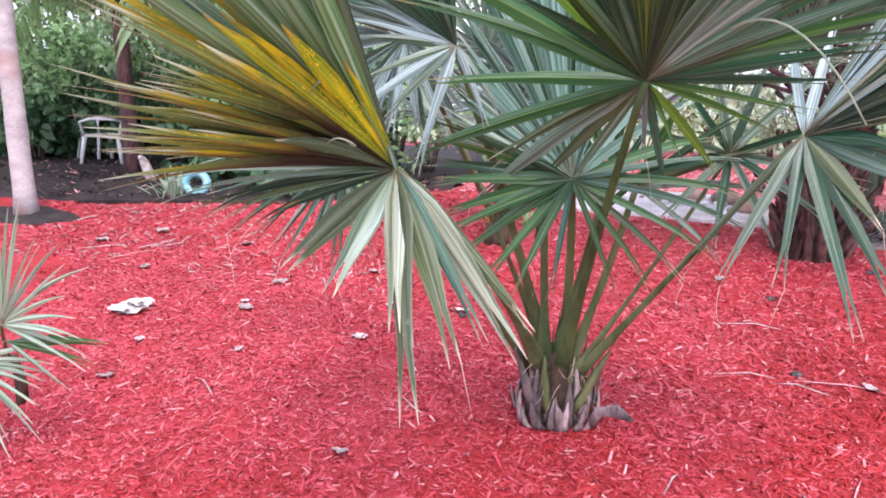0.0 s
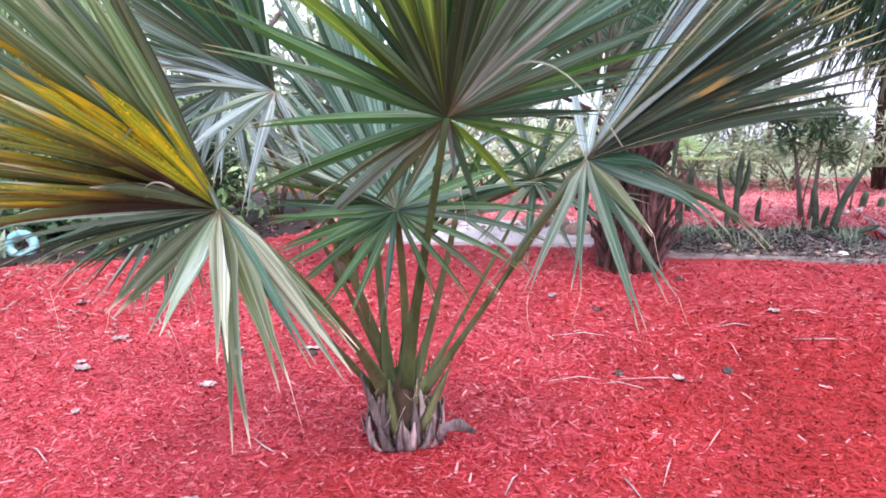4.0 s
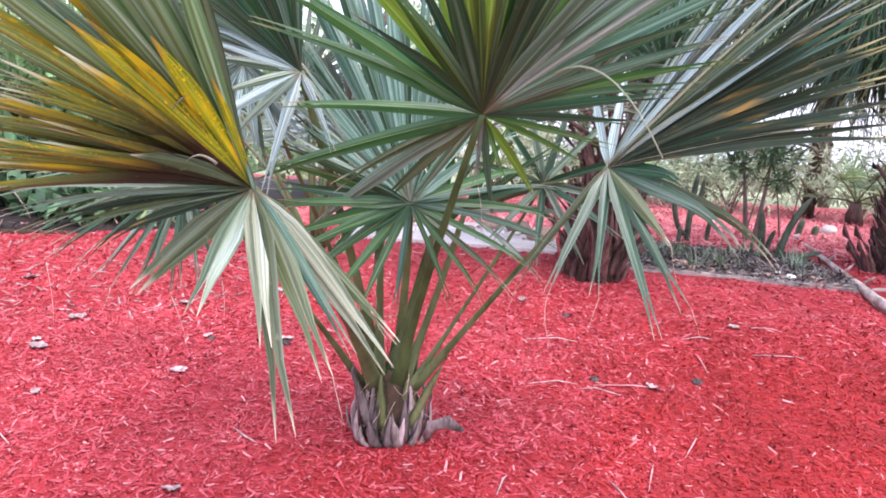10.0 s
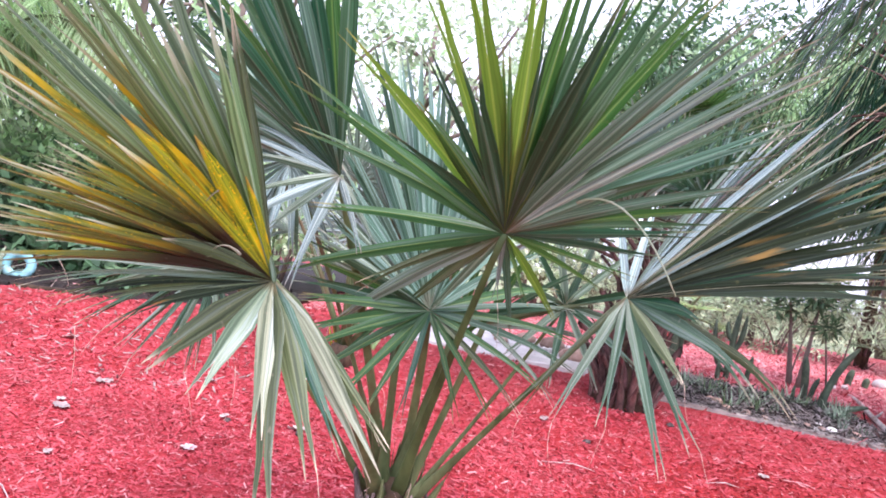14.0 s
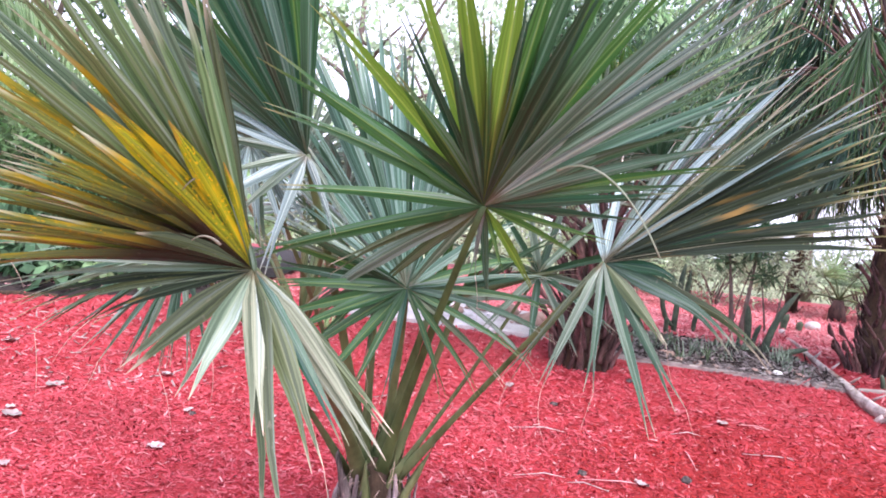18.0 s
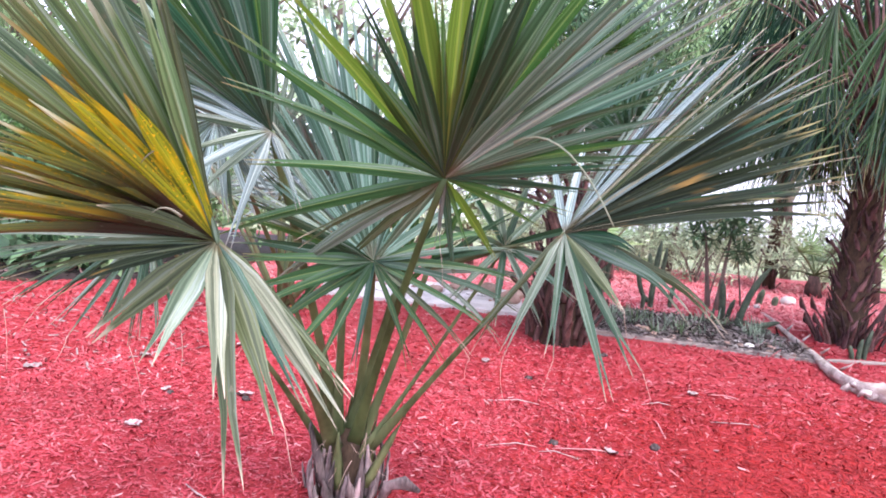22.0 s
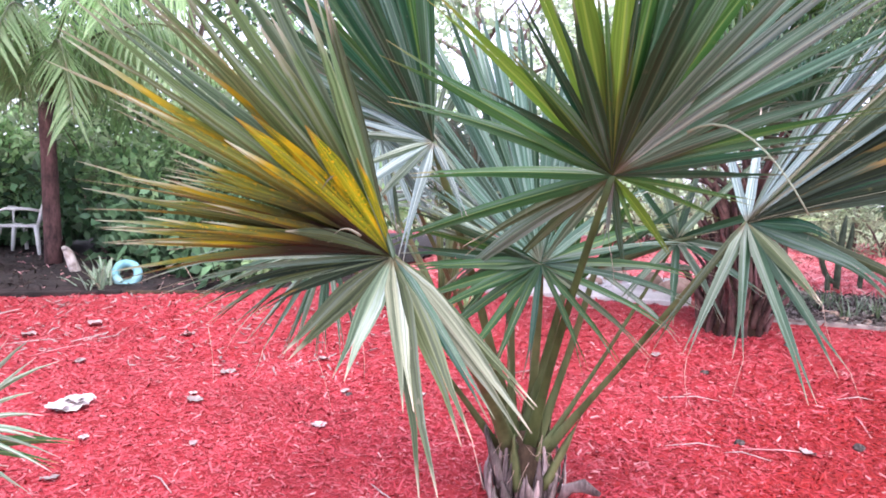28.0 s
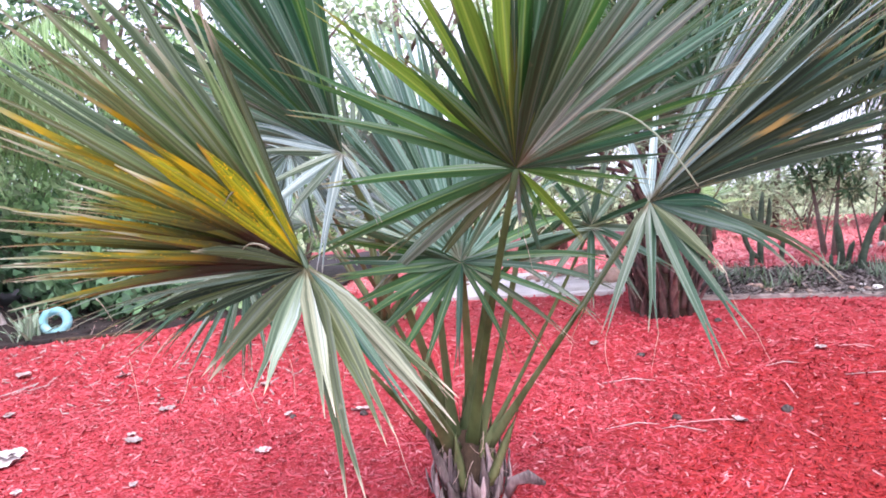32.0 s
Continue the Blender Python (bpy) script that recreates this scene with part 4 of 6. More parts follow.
# the dark leaf standing up behind
HUB = (-0.478, -0.626, 1.411)
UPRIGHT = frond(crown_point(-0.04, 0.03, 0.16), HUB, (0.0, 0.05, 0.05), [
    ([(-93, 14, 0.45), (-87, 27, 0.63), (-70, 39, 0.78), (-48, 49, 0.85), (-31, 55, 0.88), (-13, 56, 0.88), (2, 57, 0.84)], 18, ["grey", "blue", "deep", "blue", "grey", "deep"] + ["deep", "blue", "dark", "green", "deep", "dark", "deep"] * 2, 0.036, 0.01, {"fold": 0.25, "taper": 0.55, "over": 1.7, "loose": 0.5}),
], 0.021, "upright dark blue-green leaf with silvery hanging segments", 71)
segments(UPRIGHT, HUB, [(-79, 25, 0.34, 0.016, "silver"), (-73, 12, 0.38, 0.018, "silver"), (-71, 3, 0.34, 0.018, "grey"), (-62, -18, 0.34, 0.016, "grey"), (-58, -33, 0.36, 0.024, "silver"), (-50, -44, 0.34, 0.018, "grey"), (-23, -64, 0.42, 0.022, "silver"), (60, -60, 0.28, 0.016, "silver"), (85, -52, 0.3, 0.014, "grey")], 331, broadside=True, over=2.4, taper=0.35, fold=0.3, tip=0.3)

# the low broad leaf at the back
HUB = (-0.106, -0.474, 0.994)
BROAD = frond(crown_point(0.0, 0.03, 0.18), HUB, (0.02, 0.08, 0.0), [
    ([(-77, 28, 0.5), (-87, 42, 0.6), (-97, 55, 0.81), (-103, 63, 1.02), (-107, 71, 1.07), (-124, 78, 1.04), (178, 80, 0.94), (134, 67, 0.71)], 20, ["grey", "blue", "grey", "grey"] + ["blue", "blue", "deep", "blue"] * 4, 0.042, 0.01, {"fold": 0.35, "over": 1.3}),
], 0.021, "broad blue-green leaf rising behind the others", 91)
segments(BROAD, HUB, [(-80, 22, 0.56, 0.024, "deep"), (-86, 13, 0.54, 0.026, "green"), (-88, 4, 0.52, 0.026, "deep"), (-82, -5, 0.46, 0.026, "green"), (-78, -16, 0.46, 0.026, "green"), (-74, -26, 0.48, 0.026, "green"), (-68, -36, 0.50, 0.024, "green"), (-58, -48, 0.48, 0.022, "green"), (-39, -58, 0.44, 0.018, "green"), (-9, -64, 0.42, 0.014, "dark")], 341, over=2.6, taper=0.4, fold=0.25)
segments(BROAD, HUB, [(48, -54, 0.40, 0.012, "green"), (63, -45, 0.44, 0.013, "green"), (72, -34, 0.48, 0.012, "droop"), (79, -22, 0.50, 0.014, "green"), (86, -10, 0.54, 0.016, "deep"), (94, 0, 0.56, 0.018, "green"), (98, 10, 0.54, 0.018, "deep"), (106, 20, 0.52, 0.02, "green"), (112, 34, 0.55, 0.022, "blue"), (118, 48, 0.6, 0.024, "blue")], 342, tip=0.3, over=2.0, fold=0.25)
# a young leaf still folded together, upright in the middle
SPEAR = frond(crown_point(-0.02, -0.03, 0.18), (-0.02, -0.30, 0.86), (0.0, 0.04, 0.0), [], 0.022, "young green leaf still half folded", 191)
segments(SPEAR, (-0.02, -0.30, 0.86), [(-70, 62, 0.40, 0.018, "green"), (-55, 74, 0.44, 0.02, "deep"), (-20, 82, 0.46, 0.02, "green"), (50, 76, 0.44, 0.02, "green"), (75, 64, 0.40, 0.018, "deep"), (80, 45, 0.36, 0.014, "green")], 351, over=2.0)
# two more leaves in the thick of the crown, seen mostly as stalks
INNER = frond(crown_point(-0.05, -0.04, 0.18), (-0.22, -0.30, 0.98), (-0.01, 0.02, 0.0), [], 0.020, "green leaf stalk in the thick of the crown", 201)
segments(INNER, (-0.22, -0.30, 0.98), [(-95, 40, 0.5, 0.02, "deep"), (-100, 18, 0.48, 0.02, "grey"), (-90, -4, 0.42, 0.02, "green"), (-85, -24, 0.4, 0.018, "droop"), (-60, -46, 0.38, 0.016, "green"), (0, -60, 0.34, 0.012, "droop")], 352, over=2.2, fold=0.25)
INNER = frond(crown_point(0.03, -0.05, 0.18), (0.10, -0.26, 0.96), (0.02, 0.02, 0.0), [], 0.018, "pale green leaf stalk in the thick of the crown", 202)
segments(INNER, (0.10, -0.26, 0.96), [(60, 62, 0.4, 0.018, "green"), (85, 40, 0.46, 0.018, "deep"), (92, 20, 0.48, 0.018, "droop"), (95, 2, 0.46, 0.016, "grey"), (88, -16, 0.42, 0.014, "droop"), (75, -36, 0.4, 0.012, "grey")], 353, over=2.2, fold=0.25, tip=0.3)
# a small leaf half hidden behind the yellowing one
frond(crown_point(-0.1, 0.0, 0.15), (-0.819, -0.712, 1.052), (0.0, 0.0, 0.1), [
    ([(60, -63, 0.34), (20, -68, 0.38), (-33, -68, 0.4), (-64, -53, 0.45), (-66, -43, 0.45), (-72, -27, 0.46), (-72, -13, 0.49), (-72, -4, 0.49), (-82, 5, 0.4)], 15, ["deep", "grey", "deep"], 0.011, 0.03, {"threads": True}),
], 0.012, "small grey-green leaf hanging below the yellowing one", 111)
# a silvery leaf behind the dark upright one
frond(crown_point(-0.05, 0.08, 0.16), (-0.72, -0.42, 1.454), (0.0, 0.05, 0.1), [
    ([(-78, 33, 0.3), (-79, 5, 0.32), (-82, -25, 0.32), (-73, -61, 0.36), (-5, -79, 0.38), (57, -75, 0.4), (103, -63, 0.4), (116, -32, 0.36)], 24, ["silver", "silver", "grey"], 0.02, 0.02, {"jitter": 5}),
    ([(-91, 20, 0.5), (-87, 42, 0.6), (-87, 65, 0.65), (-133, 80, 0.6)], 9, "blue", 0.026, 0.01, {}),
], 0.012, "silvery leaf hanging behind the upright one", 131)
# a slim leaf beside it, its blade behind the drooping one
frond(crown_point(0.05, -0.07, 0.17), (0.40, -0.22, 1.08), (0.02, 0.0, 0.0), [
    ([(-80, 10, 0.4), (-60, -30, 0.4), (20, -50, 0.35), (75, -20, 0.4), (90, 20, 0.5), (140, 60, 0.5), (-100, 50, 0.5)], 12, ["grey", "deep"], 0.018, 0.02, {}),
], 0.010, "slim grey-green leaf behind the others", 171)


def boot(at, out, height, wide, thick, lean, twist=0.0, split=0.5):
    """An old leaf base: a hollowed plank, wide at the foot, narrowing to a torn point."""
    out = unit(np.array((out[0], out[1], 0.0)))
    side = np.array((-out[1], out[0], 0.0))
    verts, faces, n = [], [], 8
    for i in range(n):
        s = i / (n - 1)
        p = np.asarray(at, float) + np.array((0, 0, height * s)) + out * (lean * height * s * s + 0.012 * math.sin(s * math.pi)) + side * twist * s
        w = wide * (1.0 - 0.86 * s ** 1.3) * (1 + 0.12 * math.sin(11 * s + 60 * wide))
        th = thick * (1 - 0.6 * s)
        ragged = split * height * 0.2 * max(0.0, s - 0.7) / 0.3
        for a, b in ((-1, 0.9), (-0.5, 0.25), (0, 0.0), (0.5, 0.25), (1, 0.9), (0.5, -1.1), (0, -1.5), (-0.5, -1.1)):
            verts.append(p + side * w * a - out * th * b + np.array((0, 0, ragged * a)))
        if i:
            for k in range(8):
                k2 = (k + 1) % 8
                faces.append(((i - 1) * 8 + k, (i - 1) * 8 + k2, i * 8 + k2, i * 8 + k))
    faces += [tuple(range(8))[::-1], tuple((n - 1) * 8 + k for k in range(8))]
    return verts, faces


rs = np.random.default_rng(3)
core = [BASE + np.array((0, 0, z)) for z in (-0.05, 0.02, 0.1, 0.2, 0.28)]
part("trunk", tube(core, (0.135, 0.13, 0.115, 0.095, 0.055), 14, 1.0, 0.06), "fibre", palm)
for ring_r, count, low, high, wide, mat, lean in ((0.168, 14, 0.07, 0.16, 0.034, "boot", 0.32), (0.145, 15, 0.13, 0.23, 0.030, "boot", 0.2), (0.118, 12, 0.20, 0.29, 0.030, "boot", 0.14), (0.082, 8, 0.25, 0.35, 0.034, "boot_green", 0.22), (0.03, 5, 0.32, 0.42, 0.026, "boot_green", 0.15)):
    for k in range(count):
        q = 2 * math.pi * (k + rs.uniform(-0.35, 0.35)) / count
        o = (math.cos(q), math.sin(q))
        r = ring_r * rs.uniform(0.88, 1.1)
        part("leaf_base", boot((BASE[0] + r * o[0], BASE[1] + r * o[1], BASE[2] - 0.02), o, rs.uniform(low, high), wide * rs.uniform(0.55, 1.15), rs.uniform(0.005, 0.010), rs.uniform(-0.08, lean), rs.uniform(-0.04, 0.04), rs.uniform(-1, 1)), mat, palm)
# a broken base bent over on the ground, a green spike on one side and a grey one on the other
part("leaf_base", tube([BASE + np.array(p) for p in ((0.15, -0.1, 0.0), (0.18, -0.12, 0.07), (0.24, -0.12, 0.085), (0.31, -0.11, 0.05))], (0.02, 0.024, 0.03, 0.01), 8, 0.35, 0.15), "boot", palm)
part("leaf_base", boot(BASE + np.array((0.085, -0.10, 0.05)), (0.35, -1.0), 0.32, 0.030, 0.010, 0.15, 0.13, 0.3), "boot_green", palm)
part("leaf_base", boot(BASE + np.array((-0.085, -0.10, 0.05)), (-0.35, -1.0), 0.24, 0.034, 0.010, 0.15, -0.07, 0.5), "boot", palm)
part("leaf_base", boot(BASE + np.array((-0.03, -0.12, 0.04)), (-0.1, -1.0), 0.24, 0.032, 0.010, 0.10, -0.01, 0.2), "boot_green", palm)
# dry fibres that hang from the crown and the leaf tips
for k in range(34):
    q = rs.uniform(0, 2 * math.pi)
    a = BASE + np.array((0.1 * math.cos(q), 0.1 * math.sin(q) - 0.03, rs.uniform(0.16, 0.3)))
    b = a + np.array((rs.normal(0, 0.06), rs.normal(-0.02, 0.04), rs.uniform(-0.14, 0.06)))
    part("fibre", tube(bezier(a, (a + b) / 2 + rs.normal(0, 0.03, 3), b, 6), np.linspace(0.0017, 0.0007, 6), 4), "thread", palm)

# ---- trees and palms round the bed ----
def trunk_path(x, y, height, lean=(0, 0), n=7, sway=0.05):
    z = ground_z(y)
    return [np.array((x + lean[0] * s + sway * math.sin(3 * s + x), y + lean[1] * s, z - 0.05 + height * s)) for s in np.linspace(0, 1, n)]


def booted_trunk(owner, path, r0, r1, rings, per, size, material="old_boot", seed=0, slim=0.15):
    """A palm trunk wrapped in rows of old leaf bases, each a part."""
    rs = np.random.default_rng(seed)
    part("trunk", tube(path, np.linspace(r0, r1, len(path)), 14, 1, 0.05), "fibre", owner)
    total = len(path) - 1
    for i in range(rings):
        s = i / rings * total
        a = path[int(s)] * (1 - s % 1) + path[min(int(s) + 1, total)] * (s % 1)
        r = r0 + (r1 - r0) * s / total
        for k in range(per):
            q = 2 * math.pi * (k + 0.5 * (i % 2) + rs.uniform(-0.2, 0.2)) / per
            o = (math.cos(q), math.sin(q))
            part("leaf_base", boot(a + np.array((r * 0.92 * o[0], r * 0.92 * o[1], 0)), o, size * rs.uniform(0.7, 1.3), size * slim * rs.uniform(0.6, 1.3), size * 0.07, rs.uniform(0.0, 0.8), rs.uniform(-0.08, 0.08), rs.uniform(0, 1)), material, owner)


def crown_fans(owner, top, count, stalk, length, n, material, seed, low=-20, high=70, droop=0.5, wide=0.03, hang=0.35, stem="petiole", pieces=False):
    """Fan leaves on stalks all round the top of a palm."""
    rs = np.random.default_rng(seed)
    for k in range(count):
        q, e = 2.4 * k + rs.uniform(-0.3, 0.3), radians(low + (high - low) * k / max(count - 1, 1))
        d = np.array((math.cos(q) * math.cos(e), math.sin(q) * math.cos(e), math.sin(e)))
        ln = stalk * rs.uniform(0.8, 1.15)
        hub = np.asarray(top, float) + d * ln + np.array((0, 0, -0.12 * ln))
        mid = np.asarray(top, float) + d * ln * 0.5 + np.array((0, 0, 0.08 * ln))
        ob = part("frond", tube(bezier(top, mid, hub, 6), np.linspace(0.022, 0.009, 6), 6, 0.6), stem, owner)
        axis = unit(d + np.array((0, 0, -hang)))
        blade_size = length * rs.uniform(0.85, 1.1)
        if pieces:
            for shape in loose_fan(hub, axis, (0, 0, 1), 120, n, blade_size, wide, droop, seed * 50 + k, False):
                part("leaflet", shape, material[k % len(material)], ob)
        else:
            part("fan_blade", loose_fan(hub, axis, (0, 0, 1), 120, n, blade_size, wide, droop, seed * 50 + k), material[k % len(material)], ob)


far_palm = thing("fan_palm", (1.22, 2.3, ground_z(2.3)), "squat fan palm with a thick reddish brown booted trunk", "palm")
booted_trunk(far_palm, trunk_path(1.22, 2.3, 0.95, (0.06, 0.05), 5, 0), 0.23, 0.13, 11, 14, 0.26, "old_boot", 4, 0.13)
crown_fans(far_palm, (1.32, 2.35, ground_z(2.3) + 0.9), 17, 0.9, 0.8, 26, ["deep", "dark", "grey", "blue", "green"], 6, 16, 84, 0.5, 0.022, 0.35, "old_boot", True)

right_palm = thing("fan_palm", (4.05, 2.95, ground_z(2.95)), "tall fan palm with a dark booted trunk and hanging leaves", "palm")
rp = trunk_path(3.93, 2.95, 1.95, (0.08, 0.0), 8, 0)
booted_trunk(right_palm, rp, 0.15, 0.125, 22, 11, 0.13, "dark_boot", 5, 0.22)
for k in range(40):
    q = 2.4 * k
    part("leaf_base", boot((3.96 + (0.15 + 0.05 * (k % 3)) * math.cos(q), 2.95 + (0.15 + 0.05 * (k % 3)) * math.sin(q), ground_z(2.95) - 0.03), (math.cos(q), math.sin(q)), 0.16 + 0.2 * (k * 0.37 % 1), 0.03, 0.012, 0.3 + 0.6 * (k * 0.61 % 1), 0.05 * math.sin(k), 0.8), "dark_boot", right_palm)


def skirt(owner, path, count, low, high, reach, length, materials, seed, lift=(0.25, 0.7)):
    """Old fan leaves that hang down round the upper trunk on arched reddish stalks."""
    rs = np.random.default_rng(seed)
    n = len(path) - 1
    for k in range(count):
        s = (low + (high - low) * k / count) * n
        a = path[int(s)] * (1 - s % 1) + path[min(int(s) + 1, n)] * (s % 1)
        q = 2.4 * k + rs.uniform(-0.3, 0.3)
        out = np.array((math.cos(q), math.sin(q), 0))
        ln = reach * rs.uniform(0.7, 1.2)
        hub = a + out * ln * 0.75 + np.array((0, 0, ln * rs.uniform(*lift)))
        ob = part("frond", tube(bezier(a, a + out * ln * 0.3 + np.array((0, 0, ln * 0.7)), hub, 7), np.linspace(0.02, 0.008, 7), 6, 0.6), "old_boot", owner)
        part("fan_blade", loose_fan(hub, unit(out * 0.2 + np.array((0, 0, -1.0))), out, 34, 22, length * rs.uniform(0.8, 1.15), 0.012, 0.5, seed * 70 + k, True, 0.11), materials[k % len(materials)], ob)


skirt(right_palm, rp, 34, 0.86, 1.0, 1.3, 1.2, ["green", "dark", "dark", "green", "shade_dark"], 8)
skirt(right_palm, rp, 16, 0.80, 0.95, 0.8, 0.75, ["shade_dark", "dark", "green"], 18)
skirt(right_palm, rp, 34, 0.9, 1.0, 1.7, 1.45, ["green", "dark", "shade_dark", "green", "dark"], 28, (0.75, 1.25))
crown_fans(right_palm, rp[-1], 10, 2.6, 1.0, 24, ["green", "deep"], 9, 62, 88, 0.6, 0.02, 0.6, "old_boot")


def pinnate(owner, root, tip, lift, leaflets, length, material, seed, hang=0.8):
    """A feather leaf: an arched rib, with narrow leaflets hanging on both sides."""
    rs = np.random.default_rng(seed)
    root, tip = np.asarray(root, float), np.asarray(tip, float)
    path = bezier(root, (root + tip) / 2 + np.array((0, 0, lift)), tip, 14)
    ob = part("frond", tube(path, np.linspace(0.022, 0.005, 14), 6), "petiole", owner)
    shapes = []
    for i in range(leaflets):
        s = 0.12 + 0.86 * i / leaflets
        f = s * 13
        p = path[int(f)] * (1 - f % 1) + path[min(int(f) + 1, 13)] * (f % 1)
        along = unit(path[min(int(f) + 1, 13)] - path[int(f)])
        across = unit(np.cross(along, (0, 0, 1)))
        for k in (-1, 1):
            d = unit(across * k * rs.uniform(0.5, 1.0) + along * 0.45 + np.array((0, 0, -hang * rs.uniform(0.5, 1.4))))
            shapes.append(blade(p, d, along, length * (1 - 0.5 * abs(s - 0.4)) * rs.uniform(0.8, 1.1), 0.5, 0.018, 0.02, 0.3, 5, 0.7))
    tagged(part("feathering", joined(shapes), material, ob), kind="stuff")


feather = thing("feather_palm", (-5.22, 3.45, ground_z(3.45)), "feather palm with a dark reddish trunk and drooping light green fronds", "palm")
fp = trunk_path(-5.22, 3.45, 1.75, (-0.05, 0), 6, 0)
# dark material here stands for the shade of the fronds on the trunk
part("trunk", tube(fp, np.linspace(0.09, 0.075, 6), 14, 1, 0.08), "dark_boot", feather)
for k in range(20):
    q = 2.4 * k
    reach = 1.6 + 0.3 * math.sin(5 * k)
    up = 1.0 - 0.075 * k
    pinnate(feather, fp[-1] + np.array((0, 0, 0.05)), fp[-1] + np.array((reach * math.cos(q), reach * math.sin(q), up)), 1.25, 46, 0.55, "feather", 200 + k, 1.3)

pale = thing("palm_trunk", (-4.88, 1.75, ground_z(1.75)), "smooth pale ringed palm trunk standing in dark soil", "palm")
pp = trunk_path(-4.88, 1.75, 3.6, (-0.1, 0), 16, 0)
part("trunk", tube(pp, [0.105 if k == 0 else 0.085 - 0.0015 * k + 0.004 * (k % 2) for k in range(16)], 18, 1, 0.02), "pale_bark", pale)
for k in range(9):
    q = 2.4 * k
    pinnate(pale, pp[-1], pp[-1] + np.array((1.6 * math.cos(q), 1.6 * math.sin(q), 0.5 - 0.12 * k)), 0.9, 34, 0.45, "feather", 300 + k)

small = thing("fan_palm", (-2.40, -0.62, ground_z(-0.62)), "small young fan palm with pale pinkish green leaves", "palm")
z = ground_z(-0.62)
part("trunk", tube([(-2.40, -0.62, z - 0.03), (-2.40, -0.62, z + 0.10), (-2.41, -0.63, z + 0.22)], (0.026, 0.024, 0.018), 8, 1, 0.1), "fibre", small)
for k, (az, el, hub, reach, face, long) in enumerate(((85, 40, (-2.14, -0.90, 0.38), 44, (0.1, -1.0, 0.2), 0.58), (84, -22, (-2.36, -0.90, 0.20), 36, (0.1, -1.0, 0.3), 0.50), (-70, 25, (-2.85, -0.8, 0.3), 90, (0, -0.4, 1), 0.46))):
    ob = part("frond", tube(bezier((-2.41, -0.63, z + 0.18), (-2.36, -0.72, 0.22), hub, 6), np.linspace(0.008, 0.005, 6), 6), "petiole", small)
    for shape in loose_fan(hub, spoke(az, el), face, reach, 17, long, 0.011, 0.15, 400 + k, False):
        part("leaflet", shape, "young", ob)
ob = part("frond", tube(bezier((-2.41, -0.63, z + 0.18), (-2.3, -0.8, 0.3), (-2.05, -0.93, 0.33), 6), np.linspace(0.008, 0.005, 6), 6), "petiole", small)
segments(ob, (-2.08, -0.93, 0.33), [(88, 6, 0.46, 0.022, "green"), (86, -4, 0.40, 0.014, "green"), (80, -22, 0.36, 0.010, "young")], 361, tip=0.2, over=2.0)


def tree(x, y, height, crown, count, size, leaf, label, seed, limbs=6, trunk=0.12, spread=1.0, hang=0.2, long=2.2, low=0.35, bark="bark"):
    """A broadleaf tree: a tapered trunk, limbs, and a crown of clumps of leaves with gaps."""
    rs = np.random.default_rng(seed)
    z = ground_z(y)
    owner = thing("tree", (x, y, z), label, "tree")
    path = trunk_path(x, y, height * 0.8, (rs.uniform(-0.4, 0.4), 0), 7, 0.1)
    part("trunk", tube(path, np.linspace(trunk, trunk * 0.35, 7), 10, 1, 0.06), bark, owner)
    cs, rr = [], []
    for k in range(limbs):
        a = path[2 + k % 4]
        q = 2.4 * k + rs.uniform(-0.4, 0.4)
        end = np.array((x + crown * spread * math.cos(q) * rs.uniform(0.5, 1), y + crown * math.sin(q) * rs.uniform(0.5, 1), z + height * rs.uniform(low, 1.0)))
        part("limb", tube(bezier(a, (a + end) / 2 + np.array((0, 0, 0.2)), end, 6), np.linspace(trunk * 0.45, trunk * 0.1, 6), 6), bark, owner)
        for _ in range(5):
            cs.append(end + rs.normal(0, crown * 0.3, 3))
            rr.append(crown * rs.uniform(0.18, 0.42))
    leaf_cloud("crown", cs, rr, count, size, leaf, owner, seed, long, hang)
    return owner


def shrub(x, y, r, h, count, size, leaf, label, seed, name="shrub", category="shrub", long=2.2, hang=0.0, stems=7):
    rs = np.random.default_rng(seed)
    z = ground_z(y)
    owner = thing(name, (x, y, z), label, category)
    cs, rr = [], []
    for k in range(stems):
        q = 2.4 * k
        end = np.array((x + r * 0.7 * math.cos(q), y + r * 0.7 * math.sin(q), z + h * rs.uniform(0.5, 0.95)))
        part("stem", tube(bezier((x + 0.03 * math.cos(q), y + 0.03 * math.sin(q), z - 0.03), (x + r * 0.2 * math.cos(q), y + r * 0.2 * math.sin(q), z + h * 0.5), end, 5), np.linspace(0.02, 0.006, 5), 5), "bark", owner)
        for _ in range(3):
            cs.append(end + rs.normal(0, 1, 3) * (r * 0.3, r * 0.3, h * 0.22) + np.array((0, 0, -h * 0.1)))
            rr.append(min(r, h) * rs.uniform(0.25, 0.5))
    leaf_cloud("leaves", cs, rr, count, size, leaf, owner, seed, long, hang)
    return owner


